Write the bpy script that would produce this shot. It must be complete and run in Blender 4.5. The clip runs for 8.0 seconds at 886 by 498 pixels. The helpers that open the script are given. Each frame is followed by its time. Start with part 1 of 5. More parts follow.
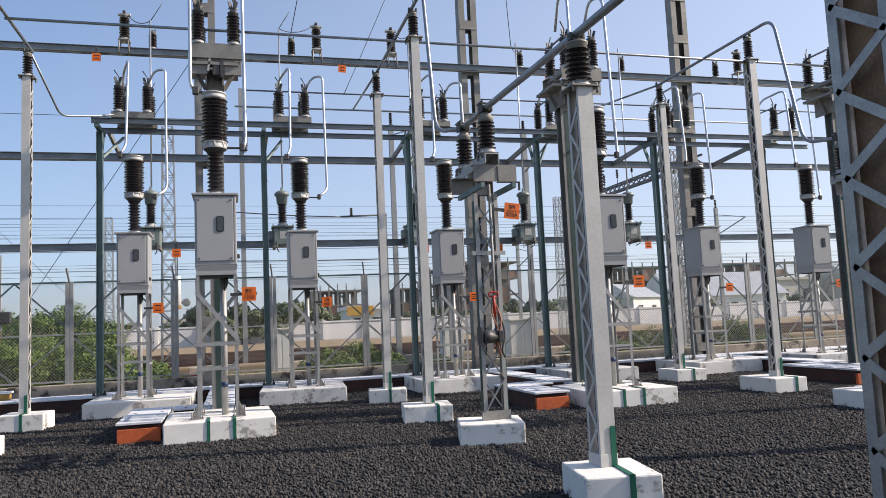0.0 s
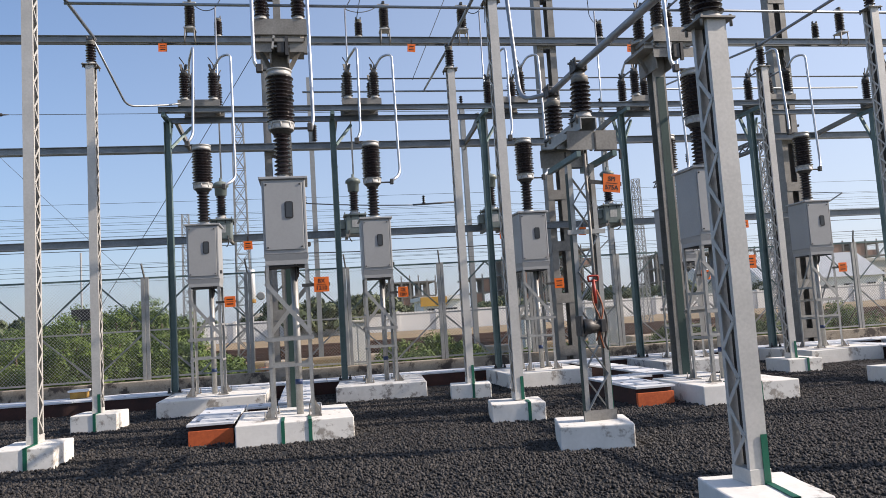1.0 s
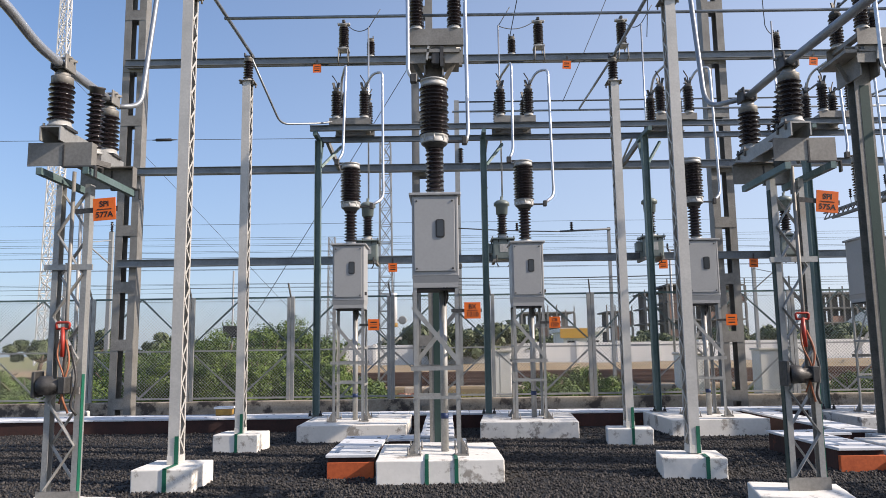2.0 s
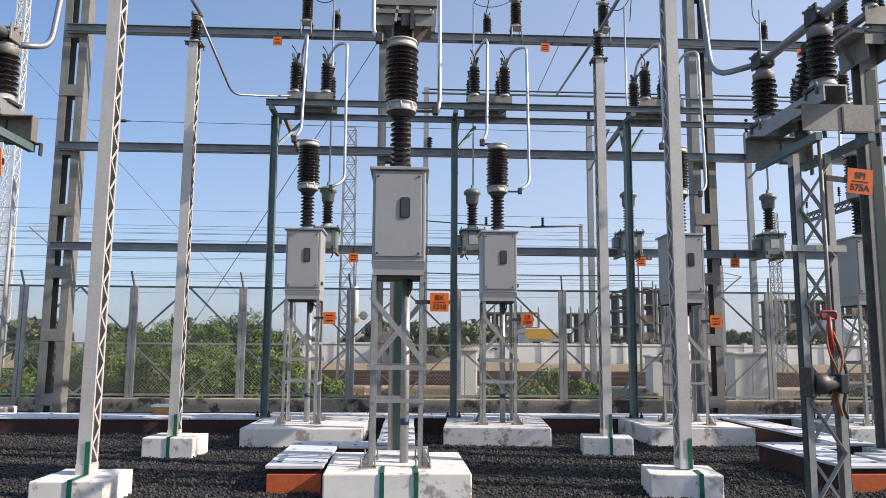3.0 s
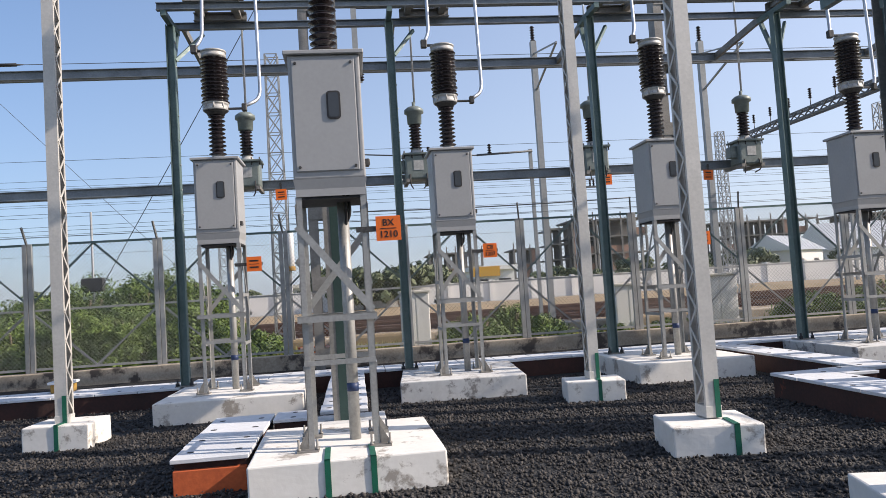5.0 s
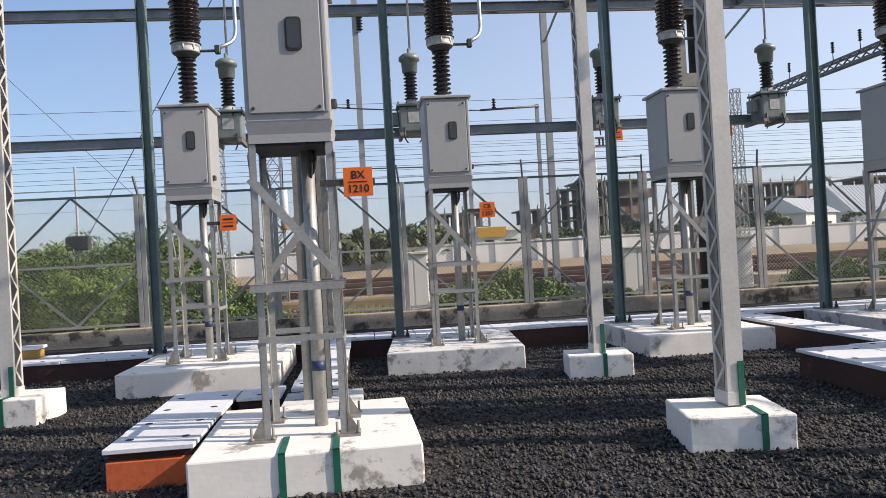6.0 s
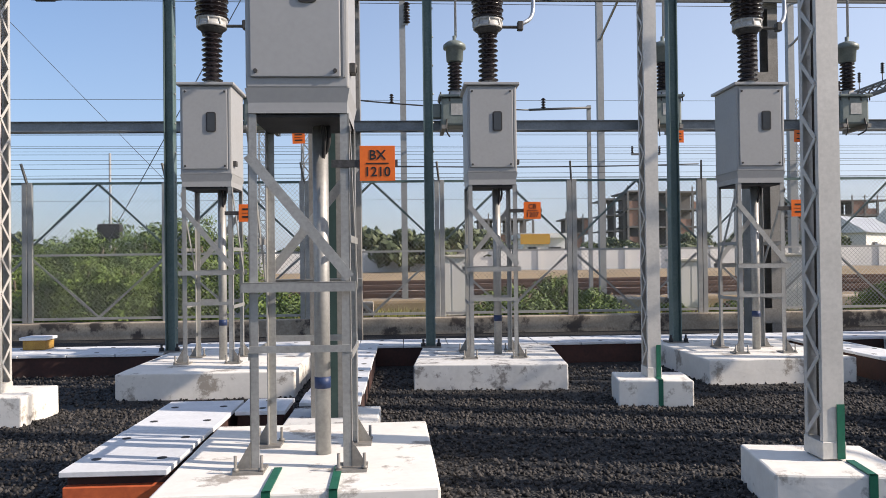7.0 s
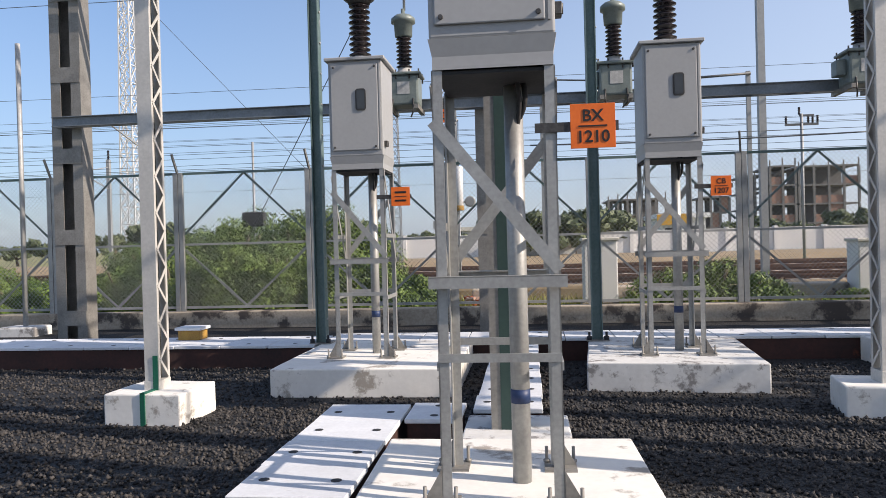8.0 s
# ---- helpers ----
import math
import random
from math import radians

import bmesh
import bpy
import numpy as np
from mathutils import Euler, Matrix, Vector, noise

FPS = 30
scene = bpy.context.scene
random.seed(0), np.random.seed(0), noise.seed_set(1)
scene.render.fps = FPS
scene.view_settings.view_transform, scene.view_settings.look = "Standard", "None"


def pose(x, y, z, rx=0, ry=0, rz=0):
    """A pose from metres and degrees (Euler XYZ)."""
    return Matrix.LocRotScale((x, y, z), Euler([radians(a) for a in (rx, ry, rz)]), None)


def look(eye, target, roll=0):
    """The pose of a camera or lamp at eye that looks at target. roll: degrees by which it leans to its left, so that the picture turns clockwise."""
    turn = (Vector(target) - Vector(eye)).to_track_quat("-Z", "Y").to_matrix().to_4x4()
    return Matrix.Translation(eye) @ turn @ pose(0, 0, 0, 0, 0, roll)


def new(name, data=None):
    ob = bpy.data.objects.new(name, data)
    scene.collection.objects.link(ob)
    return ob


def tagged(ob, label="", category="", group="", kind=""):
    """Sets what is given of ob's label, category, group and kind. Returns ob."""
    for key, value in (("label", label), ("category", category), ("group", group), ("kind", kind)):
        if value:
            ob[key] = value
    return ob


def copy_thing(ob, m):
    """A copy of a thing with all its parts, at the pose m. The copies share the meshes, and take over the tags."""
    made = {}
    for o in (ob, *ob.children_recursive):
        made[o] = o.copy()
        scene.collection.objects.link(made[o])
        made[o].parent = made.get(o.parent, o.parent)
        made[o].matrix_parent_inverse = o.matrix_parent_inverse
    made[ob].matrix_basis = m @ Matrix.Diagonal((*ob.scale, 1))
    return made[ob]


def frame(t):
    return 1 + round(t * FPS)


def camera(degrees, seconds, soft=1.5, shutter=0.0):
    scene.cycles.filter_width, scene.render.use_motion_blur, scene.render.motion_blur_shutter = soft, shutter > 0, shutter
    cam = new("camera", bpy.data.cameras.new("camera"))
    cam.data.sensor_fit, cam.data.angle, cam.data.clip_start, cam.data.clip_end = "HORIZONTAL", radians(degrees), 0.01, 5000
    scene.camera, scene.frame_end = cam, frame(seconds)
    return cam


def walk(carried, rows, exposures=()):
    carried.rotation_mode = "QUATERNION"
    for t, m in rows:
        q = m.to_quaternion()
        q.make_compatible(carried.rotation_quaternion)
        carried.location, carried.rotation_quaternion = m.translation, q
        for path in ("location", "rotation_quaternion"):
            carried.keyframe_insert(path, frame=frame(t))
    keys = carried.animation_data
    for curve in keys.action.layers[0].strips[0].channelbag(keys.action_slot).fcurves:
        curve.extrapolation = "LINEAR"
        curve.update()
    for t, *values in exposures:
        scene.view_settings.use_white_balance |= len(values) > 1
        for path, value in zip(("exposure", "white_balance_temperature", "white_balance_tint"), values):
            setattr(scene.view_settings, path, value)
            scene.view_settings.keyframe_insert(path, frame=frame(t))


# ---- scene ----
cam = camera(61.1, 8.0, soft=0.5)
PATH = [
    (0, (0.497, 0.03, 1.461), (1.036, 1.947, 1.655), -2.6),
    (0.5, (0.485, 0.522, 1.506), (1.016, 2.445, 1.658), -2.3),
    (1, (0.539, 1.046, 1.467), (0.895, 3.006, 1.645), -3.6),
    (1.5, (0.406, 1.515, 1.472), (0.456, 3.493, 1.759), -1.3),
    (1.7, (0.38, 1.694, 1.489), (0.387, 3.677, 1.749), -1.2),
    (2.8, (0.383, 2.971, 1.528), (0.41, 4.948, 1.83), 0.7),
    (3, (0.392, 3.182, 1.497), (0.478, 5.163, 1.761), 0.4),
    (3.5, (0.416, 3.703, 1.501), (0.546, 5.687, 1.715), -2.1),
    (4, (0.374, 4.135, 1.482), (0.592, 6.118, 1.626), -3.8),
    (4.2, (0.36, 4.298, 1.489), (0.618, 6.276, 1.632), -3.8),
    (5.3, (0.458, 5.435, 1.452), (0.695, 7.419, 1.531), -3.6),
    (5.5, (0.515, 5.562, 1.451), (0.76, 7.546, 1.503), -3.4),
    (6, (0.707, 6.063, 1.484), (0.922, 8.051, 1.49), -3.2),
    (6.5, (0.793, 6.481, 1.46), (0.988, 8.471, 1.473), -2.2),
    (7, (0.855, 6.984, 1.457), (0.958, 8.981, 1.479), -0.7),
    (7.5, (0.674, 7.445, 1.503), (0.468, 9.432, 1.595), -1.9),
    (8, (0.409, 7.809, 1.484), (0.181, 9.796, 1.468), -1.5),
]
walk(cam, [(t, look(eye, target, roll)) for t, eye, target, roll in PATH], exposures=((0, 0.29, 6650, 16), (0.5, 0.2, 6650, 16), (1.0, 0.26, 6650, 16), (1.5, 0.31, 6650, 16), (5.3, 0.31, 6650, 16), (6.0, 0.32, 6780, 16), (8.0, 0.32, 6700, 16)))

# ---- world, sun, exposure ----
SUN_DIR = Vector((0.976, -0.218, 0.0)).normalized()   # towards the sun, on the plan
SUN_UP = 32.0
world = bpy.data.worlds.new("sky")
scene.world = world
world.use_nodes = True
wn = world.node_tree.nodes
wl = world.node_tree.links
sky = wn.new("ShaderNodeTexSky")
sky.sky_type = "NISHITA"
sky.sun_disc = False
sky.sun_elevation = radians(SUN_UP)
sky.sun_rotation = math.atan2(SUN_DIR.x, SUN_DIR.y)
sky.air_density = 1.0
sky.dust_density = 1.0
sky.ozone_density = 3.5
# haze: the sky pales evenly towards the horizon all round
tone = wn.new("ShaderNodeHueSaturation")
tone.inputs["Saturation"].default_value = 1.14
tone.inputs["Value"].default_value = 1.14
wl.new(sky.outputs[0], tone.inputs["Color"])
way_up = wn.new("ShaderNodeTexCoord")
parts_of = wn.new("ShaderNodeSeparateXYZ")
wl.new(way_up.outputs["Generated"], parts_of.inputs[0])
haze = wn.new("ShaderNodeMapRange")
haze.interpolation_type = "SMOOTHSTEP"
haze.inputs["From Min"].default_value = -0.02
haze.inputs["From Max"].default_value = 0.5
haze.inputs["To Min"].default_value = 0.58
haze.inputs["To Max"].default_value = 0.16
wl.new(parts_of.outputs["Z"], haze.inputs["Value"])
pale = wn.new("ShaderNodeMix")
pale.data_type = "RGBA"
pale.inputs[7].default_value = (2.65, 3.45, 4.75, 1)
wl.new(haze.outputs[0], pale.inputs[0])
wl.new(tone.outputs[0], pale.inputs[6])
# the sky grows whiter and brighter round towards the sun
towards = wn.new("ShaderNodeVectorMath")
towards.operation = "DOT_PRODUCT"
towards.inputs[1].default_value = (SUN_DIR.x, SUN_DIR.y, 0.0)
wl.new(way_up.outputs["Generated"], towards.inputs[0])
aureole = wn.new("ShaderNodeMapRange")
aureole.inputs["From Min"].default_value = -0.6
aureole.inputs["From Max"].default_value = 0.9
aureole.inputs["To Min"].default_value = 0.0
aureole.inputs["To Max"].default_value = 0.43
wl.new(towards.outputs["Value"], aureole.inputs["Value"])
bright = wn.new("ShaderNodeMix")
bright.data_type = "RGBA"
bright.inputs[7].default_value = (6.8, 7.1, 7.4, 1)
wl.new(aureole.outputs[0], bright.inputs[0])
wl.new(pale.outputs[2], bright.inputs[6])
wl.new(bright.outputs[2], wn["Background"].inputs[0])
wn["Background"].inputs[1].default_value = 0.13
sun = new("sun", bpy.data.lights.new("sun", "SUN"))
sun.data.energy = 5.0
sun.data.angle = radians(0.5)
sun.data.color = (1.0, 0.91, 0.78)
sun.matrix_world = look(SUN_DIR * 30 * math.cos(radians(SUN_UP)) + Vector((0, 0, 30 * math.sin(radians(SUN_UP)))), (0, 0, 0))


# ---- materials ----
def mat(name, col, col2=None, rough=0.6, metal=0.0, scale=6.0, fine=60.0, bump=0.15, stain=None, stain_at=0.62, vary=0.0):
    """A procedural surface: two colours mixed by noise at two scales, optional stains, fine relief."""
    m = bpy.data.materials.new(name)
    m.use_nodes = True
    n, l = m.node_tree.nodes, m.node_tree.links
    b = n["Principled BSDF"]
    co = n.new("ShaderNodeTexCoord")
    big = n.new("ShaderNodeTexNoise")
    big.inputs["Scale"].default_value = scale
    big.inputs["Detail"].default_value = 5
    small = n.new("ShaderNodeTexNoise")
    small.inputs["Scale"].default_value = fine
    small.inputs["Detail"].default_value = 3
    l.new(co.outputs["Object"], big.inputs["Vector"])
    l.new(co.outputs["Object"], small.inputs["Vector"])
    add = n.new("ShaderNodeMath")
    add.operation = "MULTIPLY_ADD"
    add.inputs[1].default_value = 0.45
    l.new(small.outputs["Fac"], add.inputs[0])
    mul = n.new("ShaderNodeMath")
    mul.operation = "MULTIPLY"
    mul.inputs[1].default_value = 0.62
    l.new(big.outputs["Fac"], mul.inputs[0])
    l.new(mul.outputs[0], add.inputs[2])
    ramp = n.new("ShaderNodeMapRange")
    ramp.inputs["From Min"].default_value = 0.36
    ramp.inputs["From Max"].default_value = 0.70
    l.new(add.outputs[0], ramp.inputs["Value"])
    mix = n.new("ShaderNodeMix")
    mix.data_type = "RGBA"
    mix.inputs[6].default_value = (*col, 1)
    mix.inputs[7].default_value = (*(col2 or tuple(c * 0.72 for c in col)), 1)
    l.new(ramp.outputs[0], mix.inputs[0])
    out = mix.outputs[2]
    if stain:
        sn = n.new("ShaderNodeTexNoise")
        sn.inputs["Scale"].default_value = scale * 0.7
        sn.inputs["Detail"].default_value = 9
        sn.inputs["Roughness"].default_value = 0.68
        l.new(co.outputs["Object"], sn.inputs["Vector"])
        sr = n.new("ShaderNodeMapRange")
        sr.inputs["From Min"].default_value = stain_at
        sr.inputs["From Max"].default_value = stain_at + 0.07
        l.new(sn.outputs["Fac"], sr.inputs["Value"])
        m2 = n.new("ShaderNodeMix")
        m2.data_type = "RGBA"
        m2.inputs[7].default_value = (*stain, 1)
        l.new(sr.outputs[0], m2.inputs[0])
        l.new(out, m2.inputs[6])
        out = m2.outputs[2]
    if vary:
        oi = n.new("ShaderNodeObjectInfo")
        vr = n.new("ShaderNodeMapRange")
        vr.inputs["To Min"].default_value = 1 - vary
        vr.inputs["To Max"].default_value = 1 + vary * 0.6
        l.new(oi.outputs["Random"], vr.inputs["Value"])
        m3 = n.new("ShaderNodeMix")
        m3.data_type = "RGBA"
        m3.blend_type = "MULTIPLY"
        m3.inputs[0].default_value = 1
        l.new(out, m3.inputs[6])
        l.new(vr.outputs[0], m3.inputs[7])
        out = m3.outputs[2]
    l.new(out, b.inputs["Base Color"])
    rr = n.new("ShaderNodeMapRange")
    rr.inputs["To Min"].default_value = max(0.05, rough - 0.12)
    rr.inputs["To Max"].default_value = min(1.0, rough + 0.12)
    l.new(add.outputs[0], rr.inputs["Value"])
    l.new(rr.outputs[0], b.inputs["Roughness"])
    b.inputs["Metallic"].default_value = metal
    if bump:
        bp = n.new("ShaderNodeBump")
        bp.inputs["Strength"].default_value = bump
        bp.inputs["Distance"].default_value = 0.01
        l.new(add.outputs[0], bp.inputs["Height"])
        l.new(bp.outputs[0], b.inputs["Normal"])
    return m


GALV = mat("galvanised_steel", (0.44, 0.44, 0.42), (0.30, 0.30, 0.29), 0.5, 0.5, 5, 45, 0.06)
GALV_POST = mat("pale_galvanised_post_steel", (0.62, 0.60, 0.56), (0.48, 0.47, 0.44), 0.5, 0.2, 3, 45, 0.06, (0.34, 0.32, 0.28), 0.66)
GALV_DULL = mat("weathered_galvanised_steel", (0.30, 0.29, 0.265), (0.19, 0.18, 0.165), 0.58, 0.4, 4, 40, 0.08, (0.30, 0.25, 0.20), 0.66)
GREEN_STEEL = mat("steel_with_green_paint", (0.16, 0.22, 0.22), (0.09, 0.15, 0.14), 0.5, 0.25, 3, 40, 0.05, (0.32, 0.34, 0.33), 0.60)
DARKGREEN = mat("dark_green_steel_paint", (0.032, 0.066, 0.057), (0.022, 0.047, 0.042), 0.5, 0.1, 3, 40, 0.05)
GREEN = mat("green_earthing_paint", (0.006, 0.13, 0.075), (0.004, 0.09, 0.055), 0.45, 0.0, 9, 60, 0.1)
BOXGREY = mat("grey_enamel", (0.37, 0.375, 0.375), (0.33, 0.335, 0.335), 0.42, 0.0, 1.6, 30, 0.02)
DARK = mat("dark_gap", (0.03, 0.03, 0.032), None, 0.7)
GLASS_DARK = mat("dark_window_glass", (0.05, 0.055, 0.06), (0.04, 0.045, 0.05), 0.12, 0.0, 3, 20, 0.0)
PORC = mat("brown_black_porcelain", (0.020, 0.013, 0.013), (0.012, 0.009, 0.010), 0.16, 0.0, 6, 40, 0.0)
# dark tone that puts the shade inside the laced posts into a colour
INNER_SHADE = mat("shaded_inner_steel", (0.075, 0.07, 0.062), (0.045, 0.042, 0.038), 0.75, 0.2, 5, 40, 0.1)
GALV_BLUE = mat("bluish_galvanised_beam_steel", (0.23, 0.26, 0.285), (0.15, 0.17, 0.19), 0.5, 0.4, 3, 40, 0.07, (0.27, 0.25, 0.22), 0.66)
RUST = mat("rusty_brown_steel", (0.40, 0.25, 0.15), (0.24, 0.14, 0.085), 0.85, 0.1, 5, 40, 0.2)
CAPM = mat("cast_flange_grey", (0.50, 0.50, 0.48), (0.34, 0.34, 0.33), 0.5, 0.15, 14, 70, 0.15, (0.22, 0.20, 0.18), 0.66)
ALU = mat("aluminium_pipe", (0.62, 0.64, 0.66), (0.50, 0.52, 0.54), 0.32, 0.75, 5, 50, 0.03)
ALU_DULL = mat("dull_aluminium_pipe", (0.34, 0.36, 0.38), (0.24, 0.26, 0.28), 0.42, 0.6, 5, 50, 0.03)
CLAMP = mat("dark_clamp_metal", (0.09, 0.088, 0.085), (0.045, 0.043, 0.042), 0.5, 0.4, 20, 80, 0.2)
WHITE = mat("whitewashed_concrete", (0.79, 0.77, 0.72), (0.70, 0.68, 0.63), 0.85, 0.0, 4.5, 22, 0.22, (0.34, 0.31, 0.27), 0.565)
WHITE_WORN = mat("worn_whitewashed_concrete", (0.66, 0.66, 0.64), (0.56, 0.56, 0.54), 0.85, 0.0, 6.0, 22, 0.25, (0.24, 0.23, 0.22), 0.53)
SLAB = mat("painted_cover_slab", (0.70, 0.72, 0.74), (0.60, 0.62, 0.64), 0.75, 0.0, 5, 40, 0.25, (0.35, 0.34, 0.33), 0.66, 0.08)
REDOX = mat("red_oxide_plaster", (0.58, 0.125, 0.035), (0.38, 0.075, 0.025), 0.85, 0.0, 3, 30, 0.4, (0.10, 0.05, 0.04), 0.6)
# the same red plaster with shade put into its colour, plus redder patches
REDOX_SHADED = mat("shaded_red_oxide_plaster", (0.07, 0.027, 0.021), (0.038, 0.022, 0.019), 0.88, 0.0, 2.2, 30, 0.4, (0.24, 0.065, 0.03), 0.63)
ORANGE = mat("orange_plate_enamel", (0.85, 0.17, 0.012), (0.75, 0.13, 0.01), 0.4, 0.0, 8, 50, 0.03)
BLACK = mat("black_lettering", (0.012, 0.012, 0.012), None, 0.5)
CONC = mat("grey_concrete", (0.50, 0.43, 0.34), (0.30, 0.25, 0.19), 0.9, 0.0, 2.2, 25, 0.5, (0.09, 0.075, 0.065), 0.52)
PTGREY = mat("transformer_grey_green", (0.20, 0.235, 0.22), (0.14, 0.17, 0.16), 0.45, 0.1, 6, 50, 0.06, (0.12, 0.13, 0.12), 0.64)
REDPAINT = mat("red_handle_paint", (0.45, 0.05, 0.03), (0.30, 0.03, 0.02), 0.45)
COPPER = mat("orange_brown_cable", (0.42, 0.16, 0.08), (0.28, 0.10, 0.05), 0.6)
BLUE = mat("blue_band", (0.02, 0.045, 0.13), None, 0.5)
YELLOW = mat("yellow_painted_block", (0.45, 0.27, 0.05), (0.28, 0.15, 0.035), 0.7)
WIRE = mat("dark_wire", (0.10, 0.11, 0.12), None, 0.5, 0.4)
FENCE_WIRE = mat("chain_link_wire", (0.42, 0.42, 0.40), (0.30, 0.30, 0.29), 0.5, 0.3)


# ---- mesh helpers ----
def box(bm, x0, x1, y0, y1, z0, z1, bevel=0.0, seg=1):
    g = bmesh.ops.create_cube(bm, size=1.0)
    vs = g["verts"]
    for v in vs:
        v.co = Vector((x0 + (v.co.x + 0.5) * (x1 - x0), y0 + (v.co.y + 0.5) * (y1 - y0), z0 + (v.co.z + 0.5) * (z1 - z0)))
    if bevel:
        es = list({e for v in vs for e in v.link_edges})
        bmesh.ops.bevel(bm, geom=es, offset=bevel, segments=seg, affect="EDGES", profile=0.5)
    return bm


def bar(bm, p, q, w, h, up=(0, 0, 1)):
    """A straight bar of section w x h from p to q."""
    p, q = Vector(p), Vector(q)
    d = (q - p).normalized()
    u = Vector(up)
    if abs(d.dot(u)) > 0.98:
        u = Vector((0, 1, 0))
    s = d.cross(u).normalized()
    u = s.cross(d)
    vs = [bm.verts.new(o + s * a * w / 2 + u * b * h / 2) for o in (p, q) for a, b in ((-1, -1), (1, -1), (1, 1), (-1, 1))]
    for f in ((3, 2, 1, 0), (4, 5, 6, 7), (0, 1, 5, 4), (1, 2, 6, 5), (2, 3, 7, 6), (3, 0, 4, 7)):
        bm.faces.new([vs[i] for i in f])
    return bm


def angle(bm, p, q, w, t=0.006, a=(1, 0, 0), b=(0, 1, 0)):
    """An L section from p to q, its two flanges along a and b."""
    p, q, a, b = Vector(p), Vector(q), Vector(a), Vector(b)
    for u, v in ((a * w, b * t), (a * t, b * w)):
        vs = [bm.verts.new(o + u * i + v * j) for o in (p, q) for i, j in ((0, 0), (1, 0), (1, 1), (0, 1))]
        for f in ((3, 2, 1, 0), (4, 5, 6, 7), (0, 1, 5, 4), (1, 2, 6, 5), (2, 3, 7, 6), (3, 0, 4, 7)):
            bm.faces.new([vs[i] for i in f])
    bmesh.ops.recalc_face_normals(bm, faces=bm.faces)
    return bm


def rough_block(x0, x1, y0, y1, z0, z1, seed, amount=0.004, step=0.11):
    """A cast block with soft, slightly uneven faces and chipped edges."""
    bm = bmesh.new()
    box(bm, x0, x1, y0, y1, z0, z1, 0.014, 2)
    long_edges = [e for e in bm.edges if e.calc_length() > step * 2]
    bmesh.ops.subdivide_edges(bm, edges=long_edges, cuts=7, use_grid_fill=True)
    o = Vector((seed * 3.1, seed * 1.7, 0))
    for v in bm.verts:
        if v.co.z > 0.02:
            n = noise.noise_vector((v.co + o) * 5.0)
            k = noise.noise((v.co + o) * 17.0)
            v.co += n * amount + Vector((0, 0, -abs(k) * amount * 1.2))
    return bm


def rounded_plate(x0, x1, z0, z1, y0, y1, r=0.02, n=4):
    """An upright plate with rounded corners between y0 and y1."""
    bm = bmesh.new()
    pts = []
    for cx, cz, a0 in ((x1 - r, z1 - r, 0), (x0 + r, z1 - r, 90), (x0 + r, z0 + r, 180), (x1 - r, z0 + r, 270)):
        for i in range(n + 1):
            a = radians(a0 + 90 * i / n)
            pts.append((cx + r * math.cos(a), cz + r * math.sin(a)))
    prism(bm, pts, 0, 1)
    for v in bm.verts:
        v.co = Vector((v.co.x, y0 + (1 - v.co.z) * (y1 - y0), v.co.y))
    return bm


def prism(bm, outline, z0, z1):
    """A closed outline in x and y, raised from z0 to z1 as one piece."""
    lo = [bm.verts.new((x, y, z0)) for x, y in outline]
    hi = [bm.verts.new((x, y, z1)) for x, y in outline]
    n = len(outline)
    for i in range(n):
        bm.faces.new((lo[i], lo[(i + 1) % n], hi[(i + 1) % n], hi[i]))
    bm.faces.new(list(reversed(lo)))
    bm.faces.new(hi)
    return bm


def channel(w, y, s, leg=0.024, t=0.010):
    """Outline of a channel whose web stands at y and whose flanges point to s."""
    a, b = y, y + s * leg
    k = s * t
    return [(-w / 2, a), (w / 2, a), (w / 2, b), (w / 2 - t, b), (w / 2 - t, a + k), (-w / 2 + t, a + k), (-w / 2 + t, b), (-w / 2, b)]


def lathe(bm, profile, seg=20, at=(0, 0, 0), turn=None):
    rings = []
    mtx = Matrix.Translation(at) @ (turn or Matrix())
    for r, z in profile:
        rings.append([bm.verts.new(mtx @ Vector((r * math.cos(2 * math.pi * i / seg), r * math.sin(2 * math.pi * i / seg), z))) for i in range(seg)])
    for a, b in zip(rings, rings[1:]):
        for i in range(seg):
            f = bm.faces.new((a[i], a[(i + 1) % seg], b[(i + 1) % seg], b[i]))
            f.smooth = True
    bm.faces.new(list(reversed(rings[0])))
    bm.faces.new(rings[-1])
    return bm


def rounded(points, cut=0.15, n=5):
    pts = [Vector(p) for p in points]
    out = [pts[0]]
    for a, b, c in zip(pts, pts[1:], pts[2:]):
        d1, d2 = (a - b), (c - b)
        k = min(cut, d1.length * 0.45, d2.length * 0.45)
        s, e = b + d1.normalized() * k, b + d2.normalized() * k
        for i in range(n + 1):
            t = i / n
            out.append(s * (1 - t) ** 2 + b * 2 * t * (1 - t) + e * t * t)
    out.append(pts[-1])
    return out


def tube(bm, points, r, seg=8):
    pts = [Vector(p) for p in points]
    rings = []
    side = None
    for i, p in enumerate(pts):
        d = (pts[min(i + 1, len(pts) - 1)] - pts[max(i - 1, 0)]).normalized()
        if side is None:
            side = d.cross(Vector((0.31, 0.2, 0.93))).normalized()
        side = (side - d * side.dot(d)).normalized()
        up = d.cross(side)
        rings.append([bm.verts.new(p + (side * math.cos(2 * math.pi * k / seg) + up * math.sin(2 * math.pi * k / seg)) * r) for k in range(seg)])
    for a, b in zip(rings, rings[1:]):
        for k in range(seg):
            f = bm.faces.new((a[k], a[(k + 1) % seg], b[(k + 1) % seg], b[k]))
            f.smooth = True
    bm.faces.new(list(reversed(rings[0])))
    bm.faces.new(rings[-1])
    return bm


